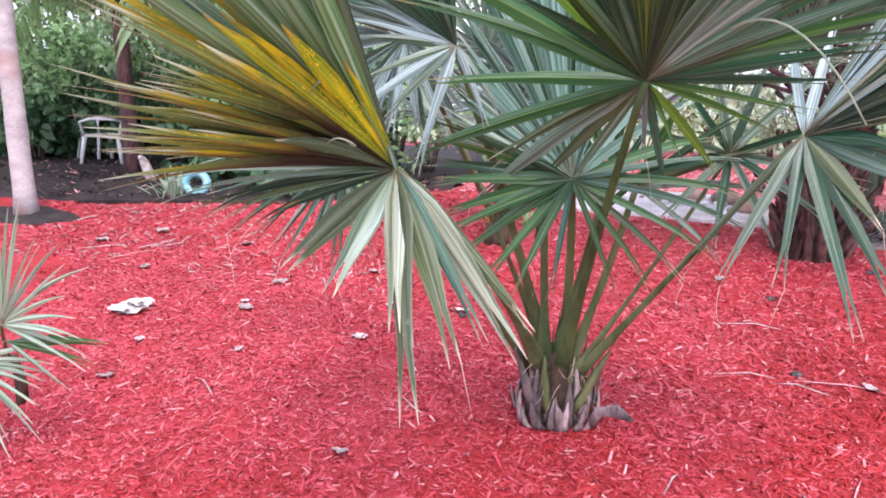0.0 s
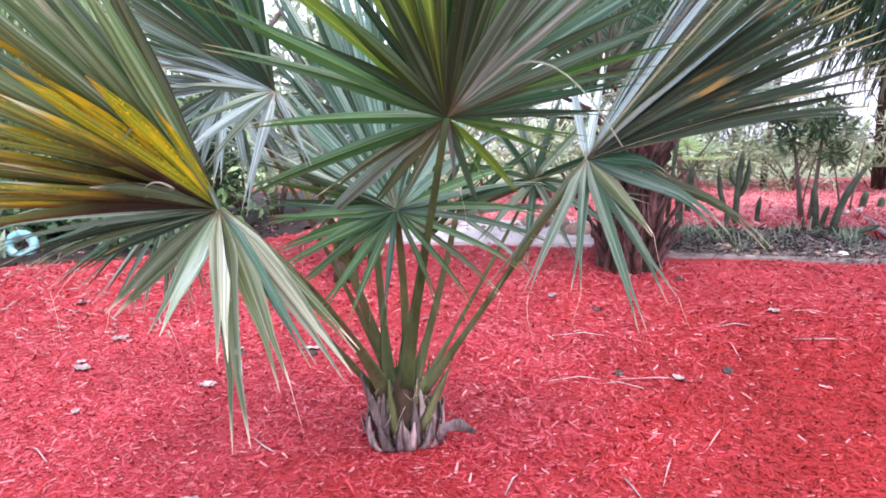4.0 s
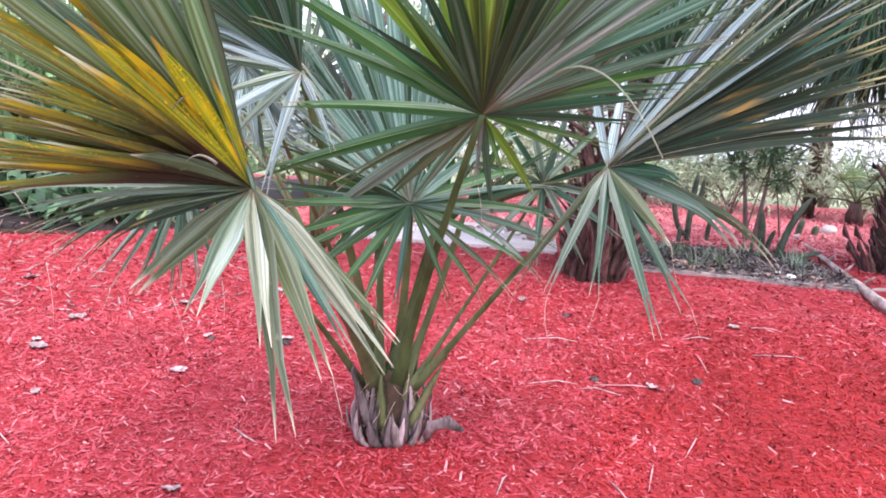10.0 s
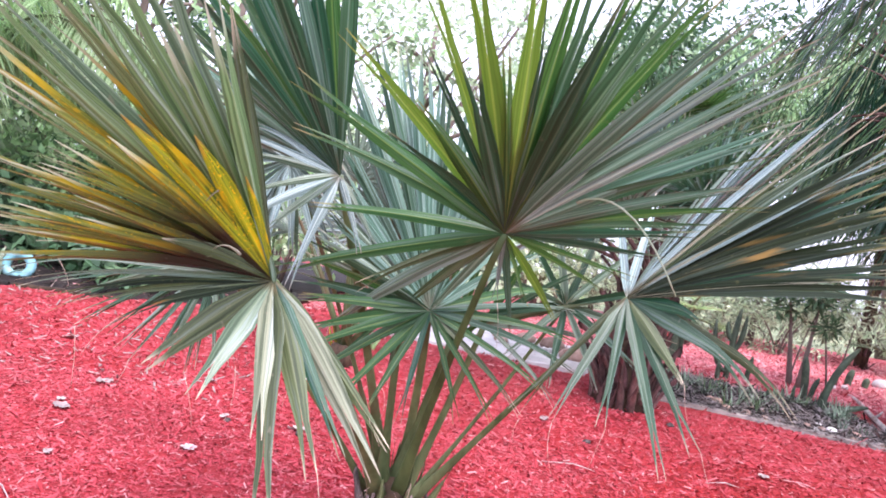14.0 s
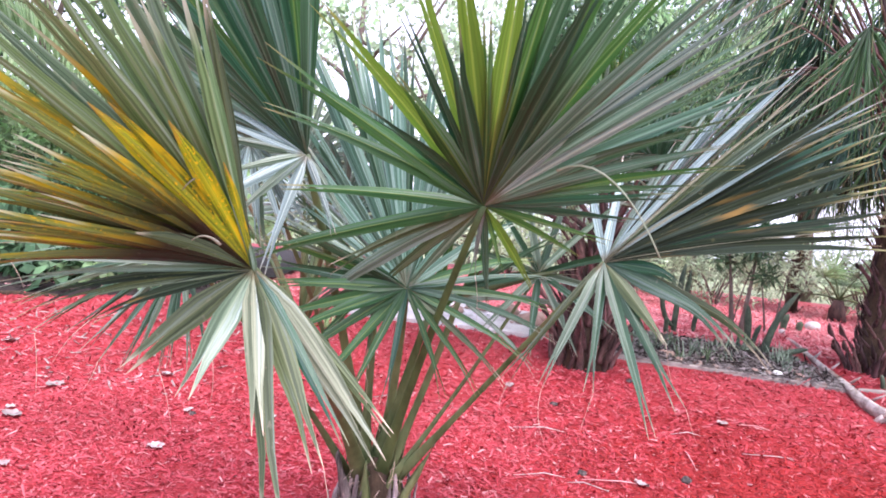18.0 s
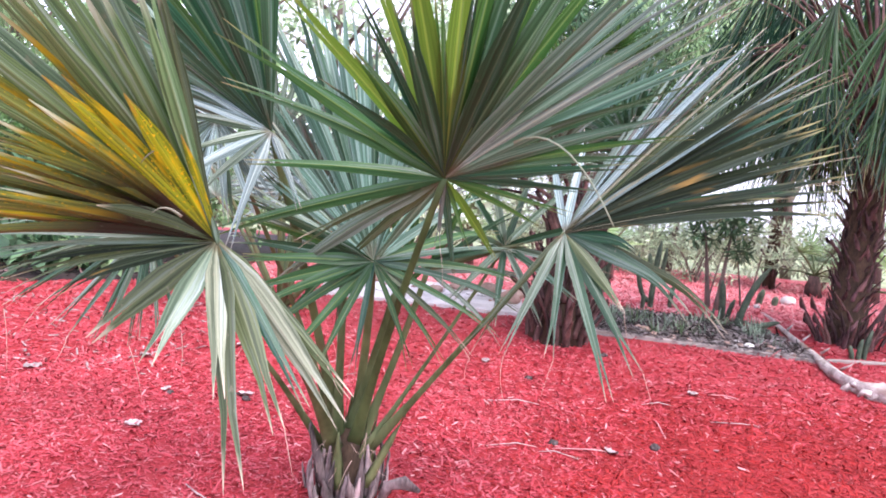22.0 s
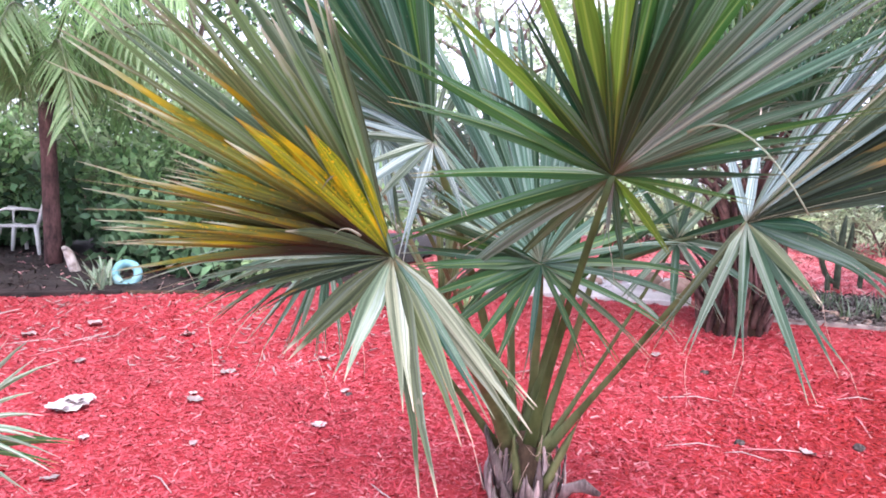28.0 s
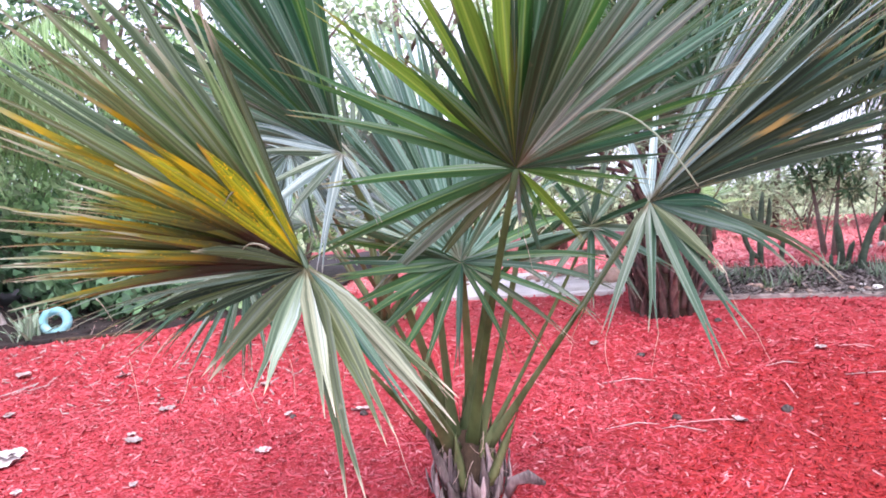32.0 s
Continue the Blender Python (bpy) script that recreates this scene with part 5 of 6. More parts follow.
# woods behind the soil bed
for k, (x, y, h, c, n, s, leaf, low) in enumerate((
        (-8.5, 6.0, 5.5, 2.2, 5200, 0.15, "leaf_c", 0.35), (-6.3, 7.5, 6.0, 2.4, 5200, 0.15, "leaf_c", 0.35), (-3.8, 7.0, 5.5, 2.2, 2000, 0.14, "leaf_a", 0.35), (-1.6, 9.5, 6.0, 2.3, 3000, 0.15, "leaf_b", 0.4),
        (0.8, 12.5, 5.5, 2.2, 3600, 0.18, "leaf_b", 0.5), (5.4, 13.0, 6.4, 2.4, 3800, 0.18, "leaf_c", 0.6), (9.5, 14.0, 7.0, 2.4, 5000, 0.19, "leaf_a", 0.6), (12.5, 10.0, 6.5, 2.6, 3000, 0.18, "leaf_a", 0.5),
        (-11.0, 3.5, 6.0, 2.6, 4000, 0.17, "leaf_a", 0.35), (2.9, 11.0, 5.4, 1.6, 3800, 0.15, "leaf_c", 0.6))):
    tree(x, y, h, c, n, s, leaf, ("dark green", "mid green", "grey green")[("leaf_c", "leaf_a", "leaf_b").index(leaf)] + " leafy tree behind the garden", 500 + k, 9, 0.13, low=low)
for k, (x, y, r, h, n, s, leaf) in enumerate((
        (-7.2, 4.9, 0.9, 1.5, 2500, 0.13, "leaf_a"), (-4.6, 4.9, 0.9, 1.7, 2600, 0.13, "leaf_a"), (-3.2, 4.3, 0.7, 1.1, 2200, 0.12, "leaf_c"), (-2.3, 4.8, 0.8, 1.5, 2200, 0.12, "leaf_a"),
        (-5.2, 5.4, 1.1, 2.2, 2200, 0.13, "leaf_a"), (-7.6, 5.9, 1.3, 2.4, 3000, 0.14, "leaf_a"), (-3.0, 5.6, 1.1, 2.0, 2000, 0.13, "leaf_b"), (-9.8, 5.2, 1.3, 2.4, 2000, 0.15, "leaf_a"), (-0.6, 7.4, 1.2, 1.6, 2000, 0.13, "leaf_b"), (-6.2, 5.6, 1.2, 2.4, 2200, 0.14, "leaf_b"), (-2.75, 3.2, 0.35, 0.4, 600, 0.12, "leaf_a"), (-8.8, 4.2, 1.0, 1.8, 1800, 0.14, "leaf_a"), (-3.9, 5.6, 1.1, 2.4, 2200, 0.14, "leaf_b"), (-1.2, 6.2, 1.0, 1.9, 2200, 0.13, "leaf_b"))):
    shrub(x, y, r, h, n, s, leaf, "leafy green shrub on the dark soil bed", 600 + k)

for k, (x, y, r, h, n) in enumerate(((-9.6, 5.0, 0.9, 0.9, 1600), (-8.0, 5.2, 1.0, 1.0, 2000), (-6.6, 5.3, 1.0, 1.1, 2200), (-5.4, 4.6, 0.7, 0.8, 1500), (-4.4, 4.3, 0.8, 0.9, 1800), (-3.6, 3.7, 0.6, 0.5, 1000), (-3.1, 3.05, 0.4, 0.3, 420), (-7.4, 4.3, 0.5, 0.6, 900))):
    shrub(x, y, r, h, n, 0.17, "leaf_c", "low dark broad-leaved plants covering the soil bed", 650 + k, long=1.8)


def willow(x, y, h, r, count, label, seed, stems=6, leaf="leaf_a", thick=0.018):
    """A shrub of upright stems from one foot, bare below, with narrow pale leaves above."""
    rs = np.random.default_rng(seed)
    z = ground_z(y)
    owner = thing("shrub", (x, y, z), label, "shrub")
    cs, rr = [], []
    for k in range(stems):
        q = 2.4 * k
        end = np.array((x + r * math.cos(q) * rs.uniform(0.4, 1), y + r * math.sin(q) * rs.uniform(0.4, 1), z + h * rs.uniform(0.75, 1)))
        a = np.array((x + 0.04 * math.cos(q), y + 0.04 * math.sin(q), z - 0.03))
        part("stem", tube(bezier(a, a + np.array((0.06 * math.cos(q), 0.06 * math.sin(q), h * 0.55)), end, 7), np.linspace(thick, 0.005, 7), 6), "bark", owner)
        for _ in range(4):
            cs.append(end + rs.normal(0, 1, 3) * (r * 0.35, r * 0.35, h * 0.13))
            rr.append(r * rs.uniform(0.3, 0.6))
    leaf_cloud("leaves", cs, rr, count, 0.13, leaf, owner, seed, 5, 0.1)


willow(3.34, 4.35, 1.02, 0.26, 620, "slender shrub with narrow dark leaves on two bare stems", 700, 2, "leaf_c", 0.036)
willow(3.28, 4.45, 1.00, 0.30, 380, "slender shrub with pale narrow leaves on bare stems", 701, 1, "leaf_b", 0.010)
willow(4.0, 4.95, 0.85, 0.34, 520, "slender shrub with pale narrow leaves on bare stems", 702, 2, "leaf_b", 0.014)
for k, (x, y, r, h, n, s) in enumerate(((3.6, 10.2, 1.4, 1.2, 2200, 0.13), (5.6, 10.5, 1.5, 1.0, 2200, 0.14), (7.8, 9.8, 1.4, 1.1, 2200, 0.14), (1.6, 10.8, 1.4, 1.5, 2200, 0.14), (0.0, 9.8, 1.2, 1.4, 1800, 0.14), (10.2, 8.6, 1.5, 1.4, 2200, 0.15), (4.9, 8.6, 0.7, 0.9, 1000, 0.12), (7.2, 8.2, 0.8, 1.2, 1400, 0.12), (8.6, 7.4, 1.0, 1.5, 1800, 0.13), (2.7, 11.6, 1.2, 2.5, 2600, 0.14), (4.0, 10.9, 1.2, 2.6, 2600, 0.14), (5.1, 11.6, 1.1, 2.4, 2200, 0.14))):
    shrub(x, y, r, h, n, s, "leaf_b", "pale grey-green shrub beyond the red mulch", 710 + k, long=4, stems=5)

for k, (x, y, h) in enumerate(((6.2, 8.6, 3.9), (7.9, 4.4, 3.4))):
    owner = thing("fan_palm", (x, y, ground_z(y)), "tall fan palm with a hanging skirt of green leaves", "palm", "tall palms further back")
    tp = trunk_path(x, y, h, (0.1, 0), 7, 0)
    booted_trunk(owner, tp, 0.10, 0.09, 14, 9, 0.16, "old_boot", 70 + k)
    skirt(owner, tp, 34, 0.5, 1.0, 1.1, 1.5, ["deep", "green", "olive"], 72 + k)
    skirt(owner, tp, 20, 0.9, 1.0, 1.6, 1.6, ["green", "deep", "dark"], 76 + k)
for k, (x, y, h, c, n, leaf) in enumerate(((3.4, 9.4, 5.0, 1.5, 4800, "leaf_c"), (4.9, 9.6, 5.2, 1.6, 4800, "leaf_a"), (2.2, 11.5, 5.4, 1.3, 3500, "leaf_c"), (7.2, 7.4, 5.4, 1.5, 3200, "leaf_c"))):
    tree(x, y, h, c, n, 0.24, leaf, "tree with narrow hanging leaves behind the mulch bed", 560 + k, 9, 0.06, 1.0, 1.3, 6.0, 0.62)


# ---- edging, slab and log ----
def plank(a, b, wide, high, sink=0.03):
    """A straight timber lying on the ground from a to b, with worn edges."""
    a, b = np.array(a, float), np.array(b, float)
    d = unit(b - a)
    s = np.array((-d[1], d[0]))
    verts = []
    n = 9
    for i in range(n):
        p = a + (b - a) * i / (n - 1)
        z = ground_z(p[1]) - sink
        w = wide * (1 + 0.06 * math.sin(5.3 * i))
        c = 0.22 * min(wide, high)
        for u, v in ((-w / 2, 0), (-w / 2, high - c), (-w / 2 + c, high), (w / 2 - c, high), (w / 2, high - c), (w / 2, 0)):
            verts.append((p[0] + s[0] * u, p[1] + s[1] * u, z + v + 0.006 * math.sin(3 * i + u * 9)))
    faces = [(i * 6 + k, i * 6 + (k + 1) % 6, (i + 1) * 6 + (k + 1) % 6, (i + 1) * 6 + k) for i in range(n - 1) for k in range(6)]
    return verts, faces + [tuple(range(6))[::-1], tuple((n - 1) * 6 + k for k in range(6))]


for a, b, w, h, mat, label in (
        ((1.45, 2.58), (3.2, 2.25), 0.045, 0.06, "timber", "weathered grey landscape timber edging the litter bed"),
        ((3.38, 2.28), (5.4, 2.5), 0.04, 0.055, "timber", "thin weathered timber edging beside the booted palm"),
        ((-0.75, 3.12), (1.02, 2.9), 0.05, 0.07, "concrete", "pale edging strip along the concrete slab"),
        ((-4.75, 2.16), (-3.75, 2.42), 0.05, 0.07, "soil", "dark rotten edging timber between soil and mulch"),
        ((-3.72, 2.44), (-2.9, 2.6), 0.05, 0.06, "fibre", "dark rotten edging timber between soil and mulch")):
    solid("edging_timber", (0, 0, 0), plank(a, b, w, h), mat, label, "edging", "bed edging", smooth=False)

corners = ((-0.75, 3.16), (1.05, 2.95), (1.2, 4.05), (-0.75, 4.4))
slab = [(x, y, ground_z(y) + z) for z in (-0.05, 0.055) for x, y in corners]
tagged(solid("slab", (0, 0, 0), rounded((slab, [(3, 2, 1, 0), (4, 5, 6, 7), (0, 1, 5, 4), (1, 2, 6, 5), (2, 3, 7, 6), (3, 0, 4, 7)]), 0.015), "concrete", "pale concrete slab at the edge of the red mulch", "paving"), kind="structure")
for k, (x, y, r) in enumerate(((0.80, 3.62, 0.13), (0.95, 3.25, 0.12), (0.55, 3.8, 0.1), (0.3, 3.5, 0.07), (-0.3, 3.9, 0.09), (1.05, 3.5, 0.1))):
    solid("stone", (x, y, ground_z(y) + 0.055 + 0.25 * r), stone_shape(r, k), "stone", "rounded brown stone lying on the pale slab", "stone", "stones on the slab")
for k in range(26):
    x, y = rng.uniform(-0.6, 1.0), rng.uniform(3.2, 3.9)
    solid("pebble", (x, y, ground_z(y) + 0.06), stone_shape(rng.uniform(0.015, 0.04), 20 + k), "white_stone" if k % 3 else "stone", "small pale pebble on the slab", "stone", "pebbles on the slab")

log_path = [(4.0, 4.6), (3.78, 3.95), (3.6, 3.45), (3.5, 3.15), (3.4, 2.8), (3.33, 2.5), (3.27, 2.24), (3.21, 2.05), (3.18, 1.88), (3.17, 1.72), (3.2, 1.58), (3.27, 1.48), (3.38, 1.42), (3.52, 1.38), (3.7, 1.34)]
log_r = (0.012, 0.02, 0.024, 0.026, 0.030, 0.034, 0.038, 0.041, 0.044, 0.050, 0.058, 0.068, 0.078, 0.075, 0.05)
shape = tube([np.array((x, y, ground_z(y) + r * 0.55 + 0.01)) for (x, y), r in zip(log_path, log_r)], log_r, 16, 0.7, 0.26)
log = thing("log", (3.27, 2.24, ground_z(2.24)), "bleached fallen branch with a knobbly root end lying across the mulch", "log")
part("stem", shape, "log", log)
rs = np.random.default_rng(77)
for k in range(60):
    u = rs.uniform(0, 1)
    x, y = 3.16 + 0.5 * u, 1.62 - 0.24 * u ** 0.6 + rs.normal(0, 0.03)
    q = rs.uniform(0, 2 * math.pi)
    ln = rs.uniform(0.05, 0.16)
    z = ground_z(y) + rs.uniform(0.02, 0.07)
    p = np.array((x, y, z))
    d = np.array((math.cos(q), 0.6 * math.sin(q), rs.uniform(-0.3, 0.25)))
    part("root", tube([p, p + d * ln * 0.5 + rs.normal(0, 0.012, 3), p + d * ln + np.array((0, 0, -0.03))], (rs.uniform(0.02, 0.035), rs.uniform(0.015, 0.03), 0.006), 7, 1, 0.3), "log", log)
for k in range(4):
    x, y = 3.55 - 0.08 * k, 3.2 - 0.4 * k
    part("snag", tube([(x, y, ground_z(y) + 0.03), (x + 0.05, y - 0.02 * k, ground_z(y) + 0.09)], (0.014, 0.004), 6, 1, 0.15), "log", log)

# the litter bed behind the timber
xs_, ys_ = np.linspace(1.5, 3.35, 30), np.linspace(0, 1.25, 20)
verts = [(x, 2.50 - 0.21 * (x - 1.5) + v, ground_z(2.50 - 0.21 * (x - 1.5) + v) + 0.02 + 2 * bumpy(x, v + 9) - (0.05 if v in (ys_[0], ys_[-1]) else 0)) for v in ys_ for x in xs_]
bed = new("litter_bed", quads_mesh("litter_bed", verts, [(j * 30 + i, j * 30 + i + 1, (j + 1) * 30 + i + 1, (j + 1) * 30 + i) for j in range(19) for i in range(29)]))
bed.data.materials.append(M["gravel"])
tagged(bed, "grey bed of stone bits and dry leaves behind the timber", "bed", kind="structure")
chips("leaf_litter", 1.55, 3.3, 2.2, 3.6, 3500, 0.05, "gravel", "grey dry leaf litter and wood bits", lambda x, y: 0.04 < y - (2.50 - 0.21 * (x - 1.5)) < 1.2, 0.035)
chips("leaf_litter", 1.55, 3.3, 2.2, 3.6, 1800, 0.05, "crumb", "dark rotting leaf litter", lambda x, y: 0.06 < y - (2.54 - 0.21 * (x - 1.5)) < 1.2, 0.04)
for k in range(20):
    x = rng.uniform(2.0, 3.2)
    y = 2.50 - 0.21 * (x - 1.5) + rng.uniform(0.08, 0.4)
    solid("pebble", (x, y, ground_z(y) + 0.03), stone_shape(rng.uniform(0.02, 0.05), 60 + k), "white_stone" if k % 7 == 3 else "stone", "pale stone in the grey litter bed", "stone", "stones in the litter bed")


def tuft(x, y, r, count, material, label, seed, name="grass_tuft", category="grass", wide=0.006):
    """A tuft of narrow arching blades."""
    rs = np.random.default_rng(seed)
    z = ground_z(y)
    shapes = []
    for _ in range(count):
        q, e = rs.uniform(0, 2 * math.pi), radians(rs.uniform(25, 80))
        d = np.array((math.cos(q) * math.cos(e), math.sin(q) * math.cos(e), math.sin(e)))
        side = np.array((-math.sin(q), math.cos(q), 0))
        shapes.append(blade(np.array((x + rs.normal(0, r * 0.15), y + rs.normal(0, r * 0.15), z - 0.01)), d, side, r * rs.uniform(0.6, 1.2), 0.6, wide, 0.02, 0.3, 6, 0.9))
    v, f, uv = joined(shapes)
    o = np.array((x, y, z))
    return solid(name, (x, y, z), ([np.asarray(p) - o for p in v], f, uv), material, label, category, "tufts in the beds")


for k in range(46):
    x = rng.uniform(1.6, 3.15)
    y = 2.50 - 0.21 * (x - 1.5) + rng.uniform(0.25, 1.1)
    tuft(x, y, rng.uniform(0.12, 0.27), 13, ("young", "grey", "olive", "young")[k % 4], "grey-green grassy tuft in the litter bed", 800 + k)
tuft(-4.02, 2.52, 0.36, 60, "young", "spiky light green plant beside the painted tyre", 830, "spiky_plant", "plant", 0.016)
tuft(-0.95, 2.35, 0.2, 22, "yellow", "small yellow-green plant behind the main palm", 835, "spiky_plant", "plant", 0.012)
tuft(-0.75, 2.5, 0.16, 18, "feather", "small yellow-green plant behind the main palm", 836, "spiky_plant", "plant", 0.012)
tuft(-4.0, 2.6, 0.2, 20, "grey", "spiky light green plant beside the painted tyre", 831, "spiky_plant", "plant", 0.01)


# ---- cacti ----
def column(points, r, ribs=7):
    """A ribbed cactus column with a rounded tip."""
    pts = [np.asarray(p, float) for p in points]
    n = len(pts)
    verts, faces, sides = [], [], ribs * 2
    for i, p in enumerate(pts):
        d = unit(pts[min(i + 1, n - 1)] - pts[max(i - 1, 0)])
        a = unit(np.cross(d, (0, 1, 0.1)))
        b = np.cross(d, a)
        rr = r * (0.8 if i == 0 else 0.35 if i == n - 1 else 0.85 if i == n - 2 else 1)
        for k in range(sides):
            q = math.pi * k / ribs
            w = rr * (1.0 if k % 2 else 0.66)
            verts.append(p + w * (math.cos(q) * a + math.sin(q) * b))
    for i in range(n - 1):
        for k in range(sides):
            k2 = (k + 1) % sides
            faces.append((i * sides + k, i * sides + k2, (i + 1) * sides + k2, (i + 1) * sides + k))
    faces += [tuple(range(sides))[::-1], tuple((n - 1) * sides + k for k in range(sides))]
    return verts, faces


def cactus(x, y, stems, label, arms=()):
    """Columns from one foot; arms leave a column part way up, swing out and rise."""
    z = ground_z(y)
    owner = thing("cactus", (x, y, z), label, "cactus", "cacti in the beds")
    cols = []
    for dx, dy, h, r, lx in stems:
        pts = [np.array((x + dx + lx * s * s, y + dy, z - 0.03 + h * s)) for s in np.linspace(0, 1, 8)]
        cols.append((pts, r))
        part("stem", column(pts, r), "cactus", owner)
    for k, at, out, rise in arms:
        pts, r = cols[k]
        a = pts[at]
        path = bezier(a, a + np.array((out, 0.02, 0.02)), a + np.array((out * 1.1, 0.02, rise)), 8)
        part("arm", column(path, r * 0.85), "cactus", owner)


cactus(2.52, 3.95, ((0, 0, 0.74, 0.030, 0.05), (0.22, 0.06, 0.30, 0.024, 0.03), (-0.1, -0.06, 0.2, 0.024, 0)), "branching dark green column cactus in the mulch", ((0, 1, -0.15, 0.50), (0, 3, 0.10, 0.36), (0, 4, -0.06, 0.18)))
cactus(2.0, 4.0, ((0, 0, 0.5, 0.04, 0),), "single dark green column cactus behind the squat palm")
cactus(3.12, 3.62, ((0, 0, 0.42, 0.034, -0.03), (0.08, 0.05, 0.24, 0.024, 0.06)), "thick grey-green cactus trunk at the end of the litter bed")
cactus(3.06, 3.15, ((0, 0, 0.62, 0.03, 0.24), (0.05, -0.06, 0.14, 0.028, 0.3)), "leaning grey-green cactus stem beside the fallen branch")
cactus(2.75, 3.2, ((0, 0, 0.17, 0.016, 0), (0.1, 0.04, 0.20, 0.017, 0.01), (-0.1, 0.05, 0.13, 0.016, 0)), "cluster of short grey-green cactus stems")
cactus(3.72, 2.42, ((0, 0, 0.2, 0.02, 0.02), (0.06, 0.02, 0.28, 0.02, 0.05), (-0.05, 0.0, 0.14, 0.02, -0.03)), "small pale cactus at the foot of the booted palm")
cactus(4.4, 5.4, ((0, 0, 0.24, 0.04, 0.05), (0.25, 0.1, 0.16, 0.04, 0.03)), "column cactus further back in the red mulch")
cactus(2.3, 5.2, ((0, 0, 0.45, 0.04, 0.0), (0.12, 0.1, 0.6, 0.04, 0.05)), "column cactus further back in the red mulch")

for k, (x, y, h, seed) in enumerate(((3.0, 7.4, 0.4, 1), (6.4, 7.6, 0.35, 2), (5.6, 4.3, 0.3, 3), (0.9, 7.8, 0.5, 4), (7.4, 5.6, 0.4, 5))):
    z = ground_z(y)
    owner = thing("fan_palm", (x, y, z), "small yellow-green fan palm in the red mulch", "palm", "small palms further back")
    part("trunk", tube([(x, y, z - 0.03), (x, y, z + h * 0.5), (x, y, z + h)], (0.14, 0.12, 0.07), 12, 1, 0.12), "old_boot", owner)
    crown_fans(owner, (x, y, z + h), 7, 0.5, 0.5, 20, ["feather", "olive"], 40 + seed, 0, 75, 0.4, 0.02)

rear = thing("fan_palm", (-0.86, 1.95, ground_z(1.95)), "slender young fan palm with pale stalks behind the main one", "palm")
part("trunk", tube([(-0.86, 1.95, ground_z(1.95) - 0.03), (-0.86, 1.95, ground_z(1.95) + 0.15)], (0.1, 0.08), 12, 1, 0.1), "fibre", rear)
crown_fans(rear, (-0.86, 1.95, ground_z(1.95) + 0.12), 10, 1.25, 0.6, 24, ["silver", "grey", "blue"], 61, 45, 88, 0.5, 0.022, pieces=True)

clump = thing("cane_clump", (1.95, 4.7, ground_z(4.7)), "clump of thin dark canes behind the squat palm", "plant")
for k in range(8):
    q = 2.4 * k
    a = np.array((1.95 + 0.1 * math.cos(q), 4.7 + 0.1 * math.sin(q), ground_z(4.7) - 0.03))
    b = a + np.array((0.35 * math.cos(q), 0.3 * math.sin(q), 2.5 + 0.1 * (k % 3)))
    ob = part("cane", tube(bezier(a, (a + b) / 2 + np.array((-0.05 * math.cos(q), 0, 0.1)), b, 7), np.linspace(0.022, 0.012, 7), 7), "cactus", clump)
    for shape in loose_fan(b, (math.cos(q), math.sin(q), 0.4), (0, 0, 1), 110, 18, 0.5, 0.02, 0.5, 900 + k, False):
        part("leaflet", shape, "green", ob)


# ---- things on the soil bed ----
def torus(big, small_r, n=36, m=12):
    verts = [((big + small_r * math.cos(b) * (1.15 if math.cos(b) > 0 else 1)) * math.cos(a), small_r * 1.25 * math.sin(b), (big + small_r * math.cos(b)) * math.sin(a)) for a in np.linspace(0, 2 * math.pi, n, endpoint=False) for b in np.linspace(0, 2 * math.pi, m, endpoint=False)]
    return verts, [(i * m + j, ((i + 1) % n) * m + j, ((i + 1) % n) * m + (j + 1) % m, i * m + (j + 1) % m) for i in range(n) for j in range(m)]


ring_ob = solid("tyre", (-3.83, 2.62, ground_z(2.62) + 0.135), torus(0.092, 0.036), "teal", "small tyre painted pale turquoise, standing on the soil", "tyre")
ring_ob.rotation_euler = (radians(-12), 0, radians(30))

z = ground_z(3.0)
post = thing("driftwood", (-4.62, 3.02, z), "pale leaning piece of driftwood on the dark soil", "driftwood")
part("stem", tube([(-4.6, 3.0, z - 0.03), (-4.66, 3.02, z + 0.1), (-4.74, 3.05, z + 0.22), (-4.78, 3.06, z + 0.27)], (0.055, 0.05, 0.045, 0.03), 10, 1, 0.15), "log", post)
part("knot", tube([(-4.78, 3.06, z + 0.25), (-4.75, 3.0, z + 0.28)], (0.035, 0.02), 8, 1, 0.2), "log", post)


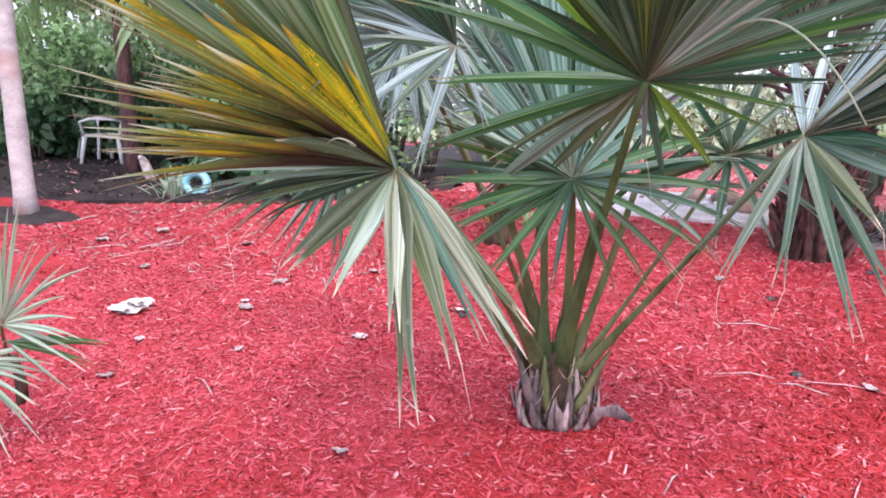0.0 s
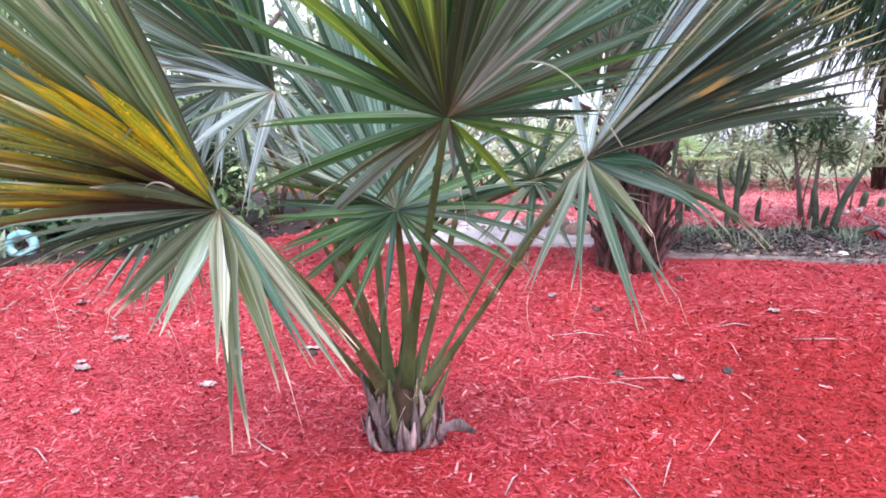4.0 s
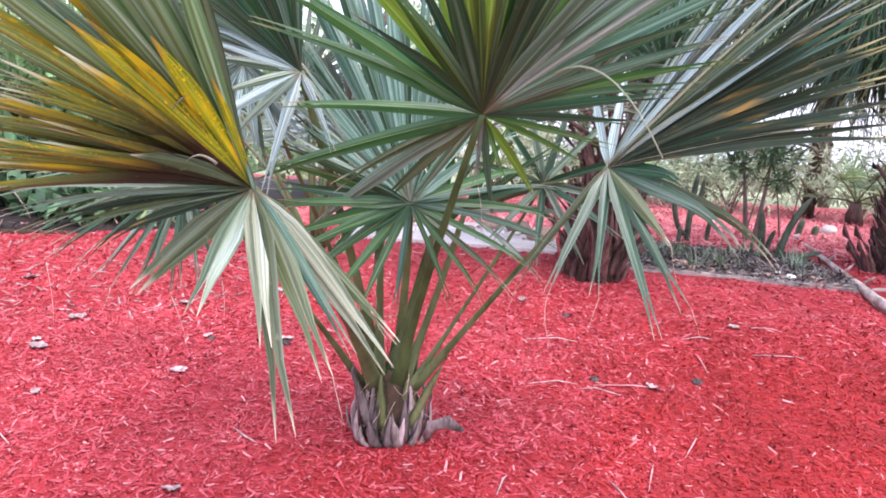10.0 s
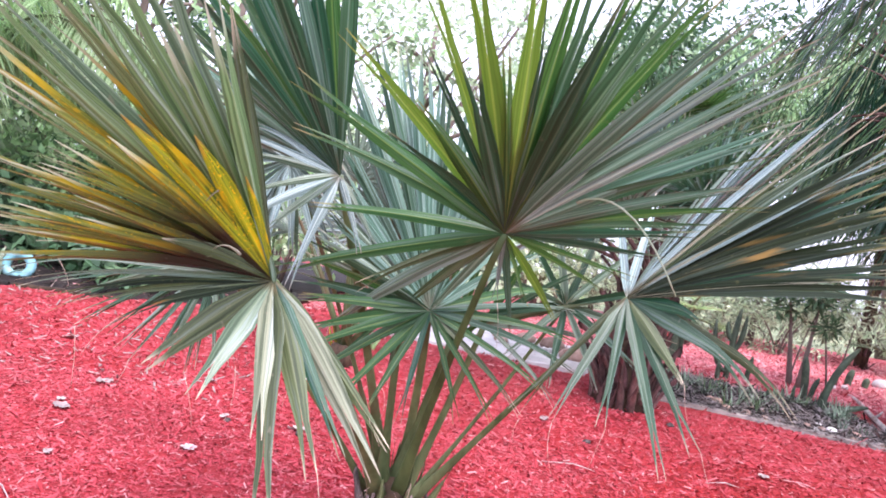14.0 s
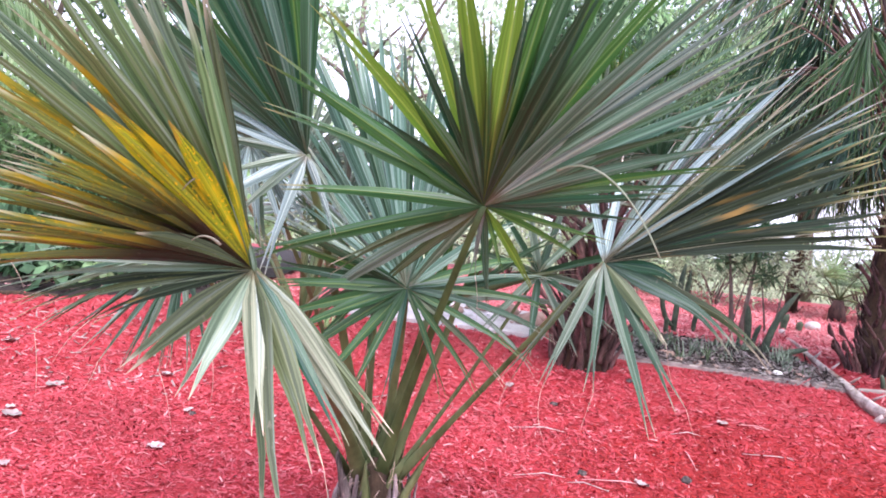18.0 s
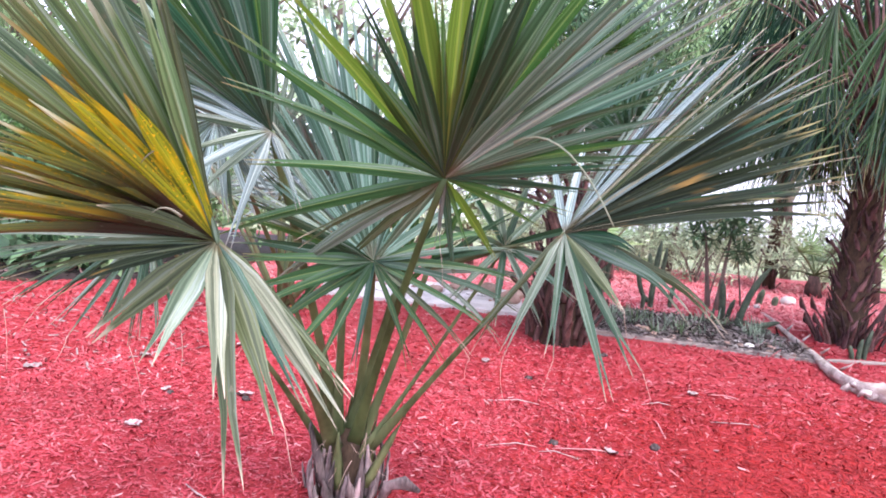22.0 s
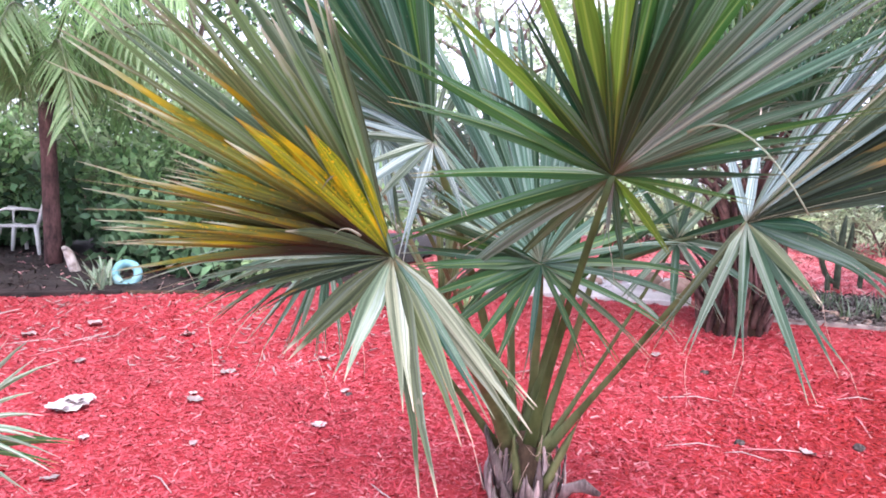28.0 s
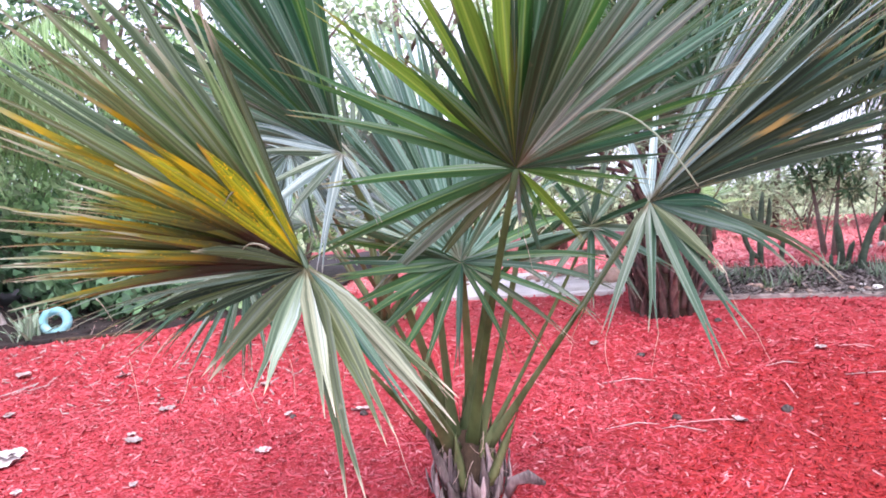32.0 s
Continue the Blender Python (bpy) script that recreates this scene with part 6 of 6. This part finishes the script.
def plastic_chair(x, y, turn):
    """A moulded garden chair: seat, four splayed legs, arms and a slatted back."""
    z = ground_z(y) + 0.03
    owner = thing("garden_chair", (x, y, z), "white moulded plastic garden chair on the dark soil", "chair", "garden chairs")
    c, s = math.cos(turn), math.sin(turn)

    def put(p):
        return (x + c * p[0] - s * p[1], y + s * p[0] + c * p[1], z + p[2])

    def add(name, shape, smooth=True):
        part(name, ([put(p) for p in shape[0]], shape[1]), "plastic", owner, smooth=smooth)
    add("seat", rounded(box(-0.22, 0.22, -0.2, 0.22, 0.33, 0.36), 0.012), False)
    for a, b in ((-1, -1), (1, -1), (-1, 1), (1, 1)):
        add("leg", tube([(a * 0.25, b * 0.24, -0.02), (a * 0.22, b * 0.21, 0.2), (a * 0.2, b * 0.19, 0.34)], (0.02, 0.026, 0.03), 8))
    for a in (-1, 1):
        add("armrest", tube([(a * 0.22, -0.2, 0.34), (a * 0.25, -0.22, 0.5), (a * 0.26, -0.1, 0.54), (a * 0.25, 0.12, 0.54), (a * 0.21, 0.24, 0.52)], (0.02, 0.02, 0.025, 0.025, 0.02), 8, 0.7))
        add("back_post", tube([(a * 0.2, 0.21, 0.34), (a * 0.21, 0.25, 0.52), (a * 0.18, 0.3, 0.7)], (0.022, 0.02, 0.018), 8))
    for k in range(5):
        u = -0.14 + 0.07 * k
        add("back_slat", tube([(u, 0.21, 0.36), (u, 0.26, 0.53), (u * 0.9, 0.3, 0.71 - 0.5 * u * u)], (0.014, 0.014, 0.014), 6, 0.5))
    add("top_rail", tube([(-0.19, 0.3, 0.68), (-0.1, 0.305, 0.735), (0.1, 0.305, 0.735), (0.19, 0.3, 0.68)], (0.02, 0.022, 0.022, 0.02), 8, 0.6))


plastic_chair(-6.15, 4.15, radians(-70))
plastic_chair(-6.75, 4.75, radians(100))


# ---- litter on the mulch ----
def crumpled(size, seed, thin=0.35):
    """A curled dead leaf: a bent oval sheet with a wavy rim."""
    rs = np.random.default_rng(seed)
    n, m = 9, 5
    verts, faces = [], []
    for i in range(n):
        s = i / (n - 1)
        w = math.sin(math.pi * (0.06 + 0.88 * s)) * thin * size
        for j in range(m):
            u = j / (m - 1) * 2 - 1
            verts.append((size * (s - 0.5), u * w + size * 0.06 * math.sin(5 * s), 0.010 + size * 0.10 * u * u * rs.uniform(0.4, 1) + size * 0.08 * abs(s - 0.5) + size * 0.06 * rs.uniform(-1, 1)))
    for i in range(n - 1):
        for j in range(m - 1):
            a = i * m + j
            faces.append((a, a + 1, a + m + 1, a + m))
    return verts, faces


def lying(name, x, y, shape, material, label, category, group, turn):
    ob = solid(name, (x, y, ground_z(y) + bumpy(x, y) + 0.004), shape, material, label, category, group)
    ob.rotation_euler = (math.atan(SLOPE) if -2 < y < 2 else 0, 0, turn)
    return ob


rag = joined([([np.asarray(p) + np.array(o) for p in crumpled(s, k, 0.4)[0]], crumpled(s, k, 0.4)[1]) for k, (s, o) in enumerate(((0.2, (0, 0, 0)), (0.14, (0.06, 0.04, 0.02)), (0.12, (-0.05, -0.03, 0.02)), (0.1, (0.02, 0.05, 0.025))))])
lying("dead_leaf", -2.62, 0.31, rag, "rag", "crumpled whitish dead leaf lying on the red mulch", "leaf", "", 0.5)
for k, (x, y, s) in enumerate(((-1.99, 0.50, 0.10), (-2.05, 0.58, 0.06), (-0.80, 0.76, 0.11), (-1.21, 0.74, 0.07), (-1.21, 0.31, 0.08), (1.13, 0.42, 0.09), (-2.2, -0.35, 0.08), (-1.75, 0.05, 0.06), (-2.0, 0.9, 0.1), (-1.5, 1.2, 0.09), (-2.6, 1.5, 0.12), (-3.4, 1.6, 0.14), (-3.7, 1.3, 0.12), (-0.9, -0.6, 0.07), (0.6, 1.6, 0.09), (1.9, 1.3, 0.08), (-2.3, 0.0, 0.07), (0.95, -0.75, 0.06), (-3.0, 0.9, 0.1), (-1.0, 1.5, 0.08))):
    lying("dead_leaf", x, y, crumpled(s, 30 + k), "litter", "curled pale dead leaf on the red mulch", "leaf", "dead leaves on the mulch", 1.7 * k)
for k, (x, y, s) in enumerate(((0.85, 0.49, 0.05), (1.39, 0.51, 0.06), (-0.78, 0.72, 0.05), (0.85, 1.35, 0.05), (1.5, 1.95, 0.06), (-1.18, 0.72, 0.04))):
    lying("clod", x, y, stone_shape(s * 0.55, 90 + k, 0.7), "dark_litter", "small dark clod of bark and soil on the mulch", "clod", "clods on the mulch", 1.1 * k)
for k, (x, y, ln, q) in enumerate(((1.0, 0.42, 0.34, 0.0), (0.62, 0.4, 0.26, 0.1), (0.85, 0.35, 0.2, 2.9), (0.9, -0.35, 0.2, 1.2), (0.75, -0.45, 0.16, 1.9), (-0.75, -0.2, 0.18, -0.7), (1.15, -0.1, 0.22, 1.0), (0.3, -0.45, 0.14, 1.2), (1.6, 1.1, 0.2, 0.1), (2.1, 1.3, 0.2, -0.2), (2.0, 0.9, 0.3, 0.0), (-3.6, 1.2, 0.4, 0.5), (-3.3, 1.1, 0.35, 0.9), (-1.7, -0.3, 0.2, 2.5), (0.7, 0.95, 0.3, 0.0), (1.5, 0.75, 0.25, 1.5), (-0.2, 1.2, 0.2, 0.4))):
    d = np.array((math.cos(q), math.sin(q), 0))
    sh = tube([-d * ln / 2 + (0, 0, 0.004), d * ln * 0.1 + (0, 0.02 * math.sin(k), 0.014), d * ln / 2 + (0, 0, 0.004)], (0.002, 0.0036, 0.0015), 6)
    lying("twig", x, y, sh, "litter" if k % 3 else "pale_chip", "dry pale twig lying on the red mulch", "twig", "twigs on the mulch", 0)
for k, (x, y, r) in enumerate(((5.0, 5.8, 0.10), (4.05, 4.75, 0.04), (3.85, 4.6, 0.035))):
    solid("stone", (x, y, ground_z(y) + 0.05), stone_shape(r, 120 + k, 0.8), "white_stone", "white stone beside the end of the fallen branch", "stone", "white stones")
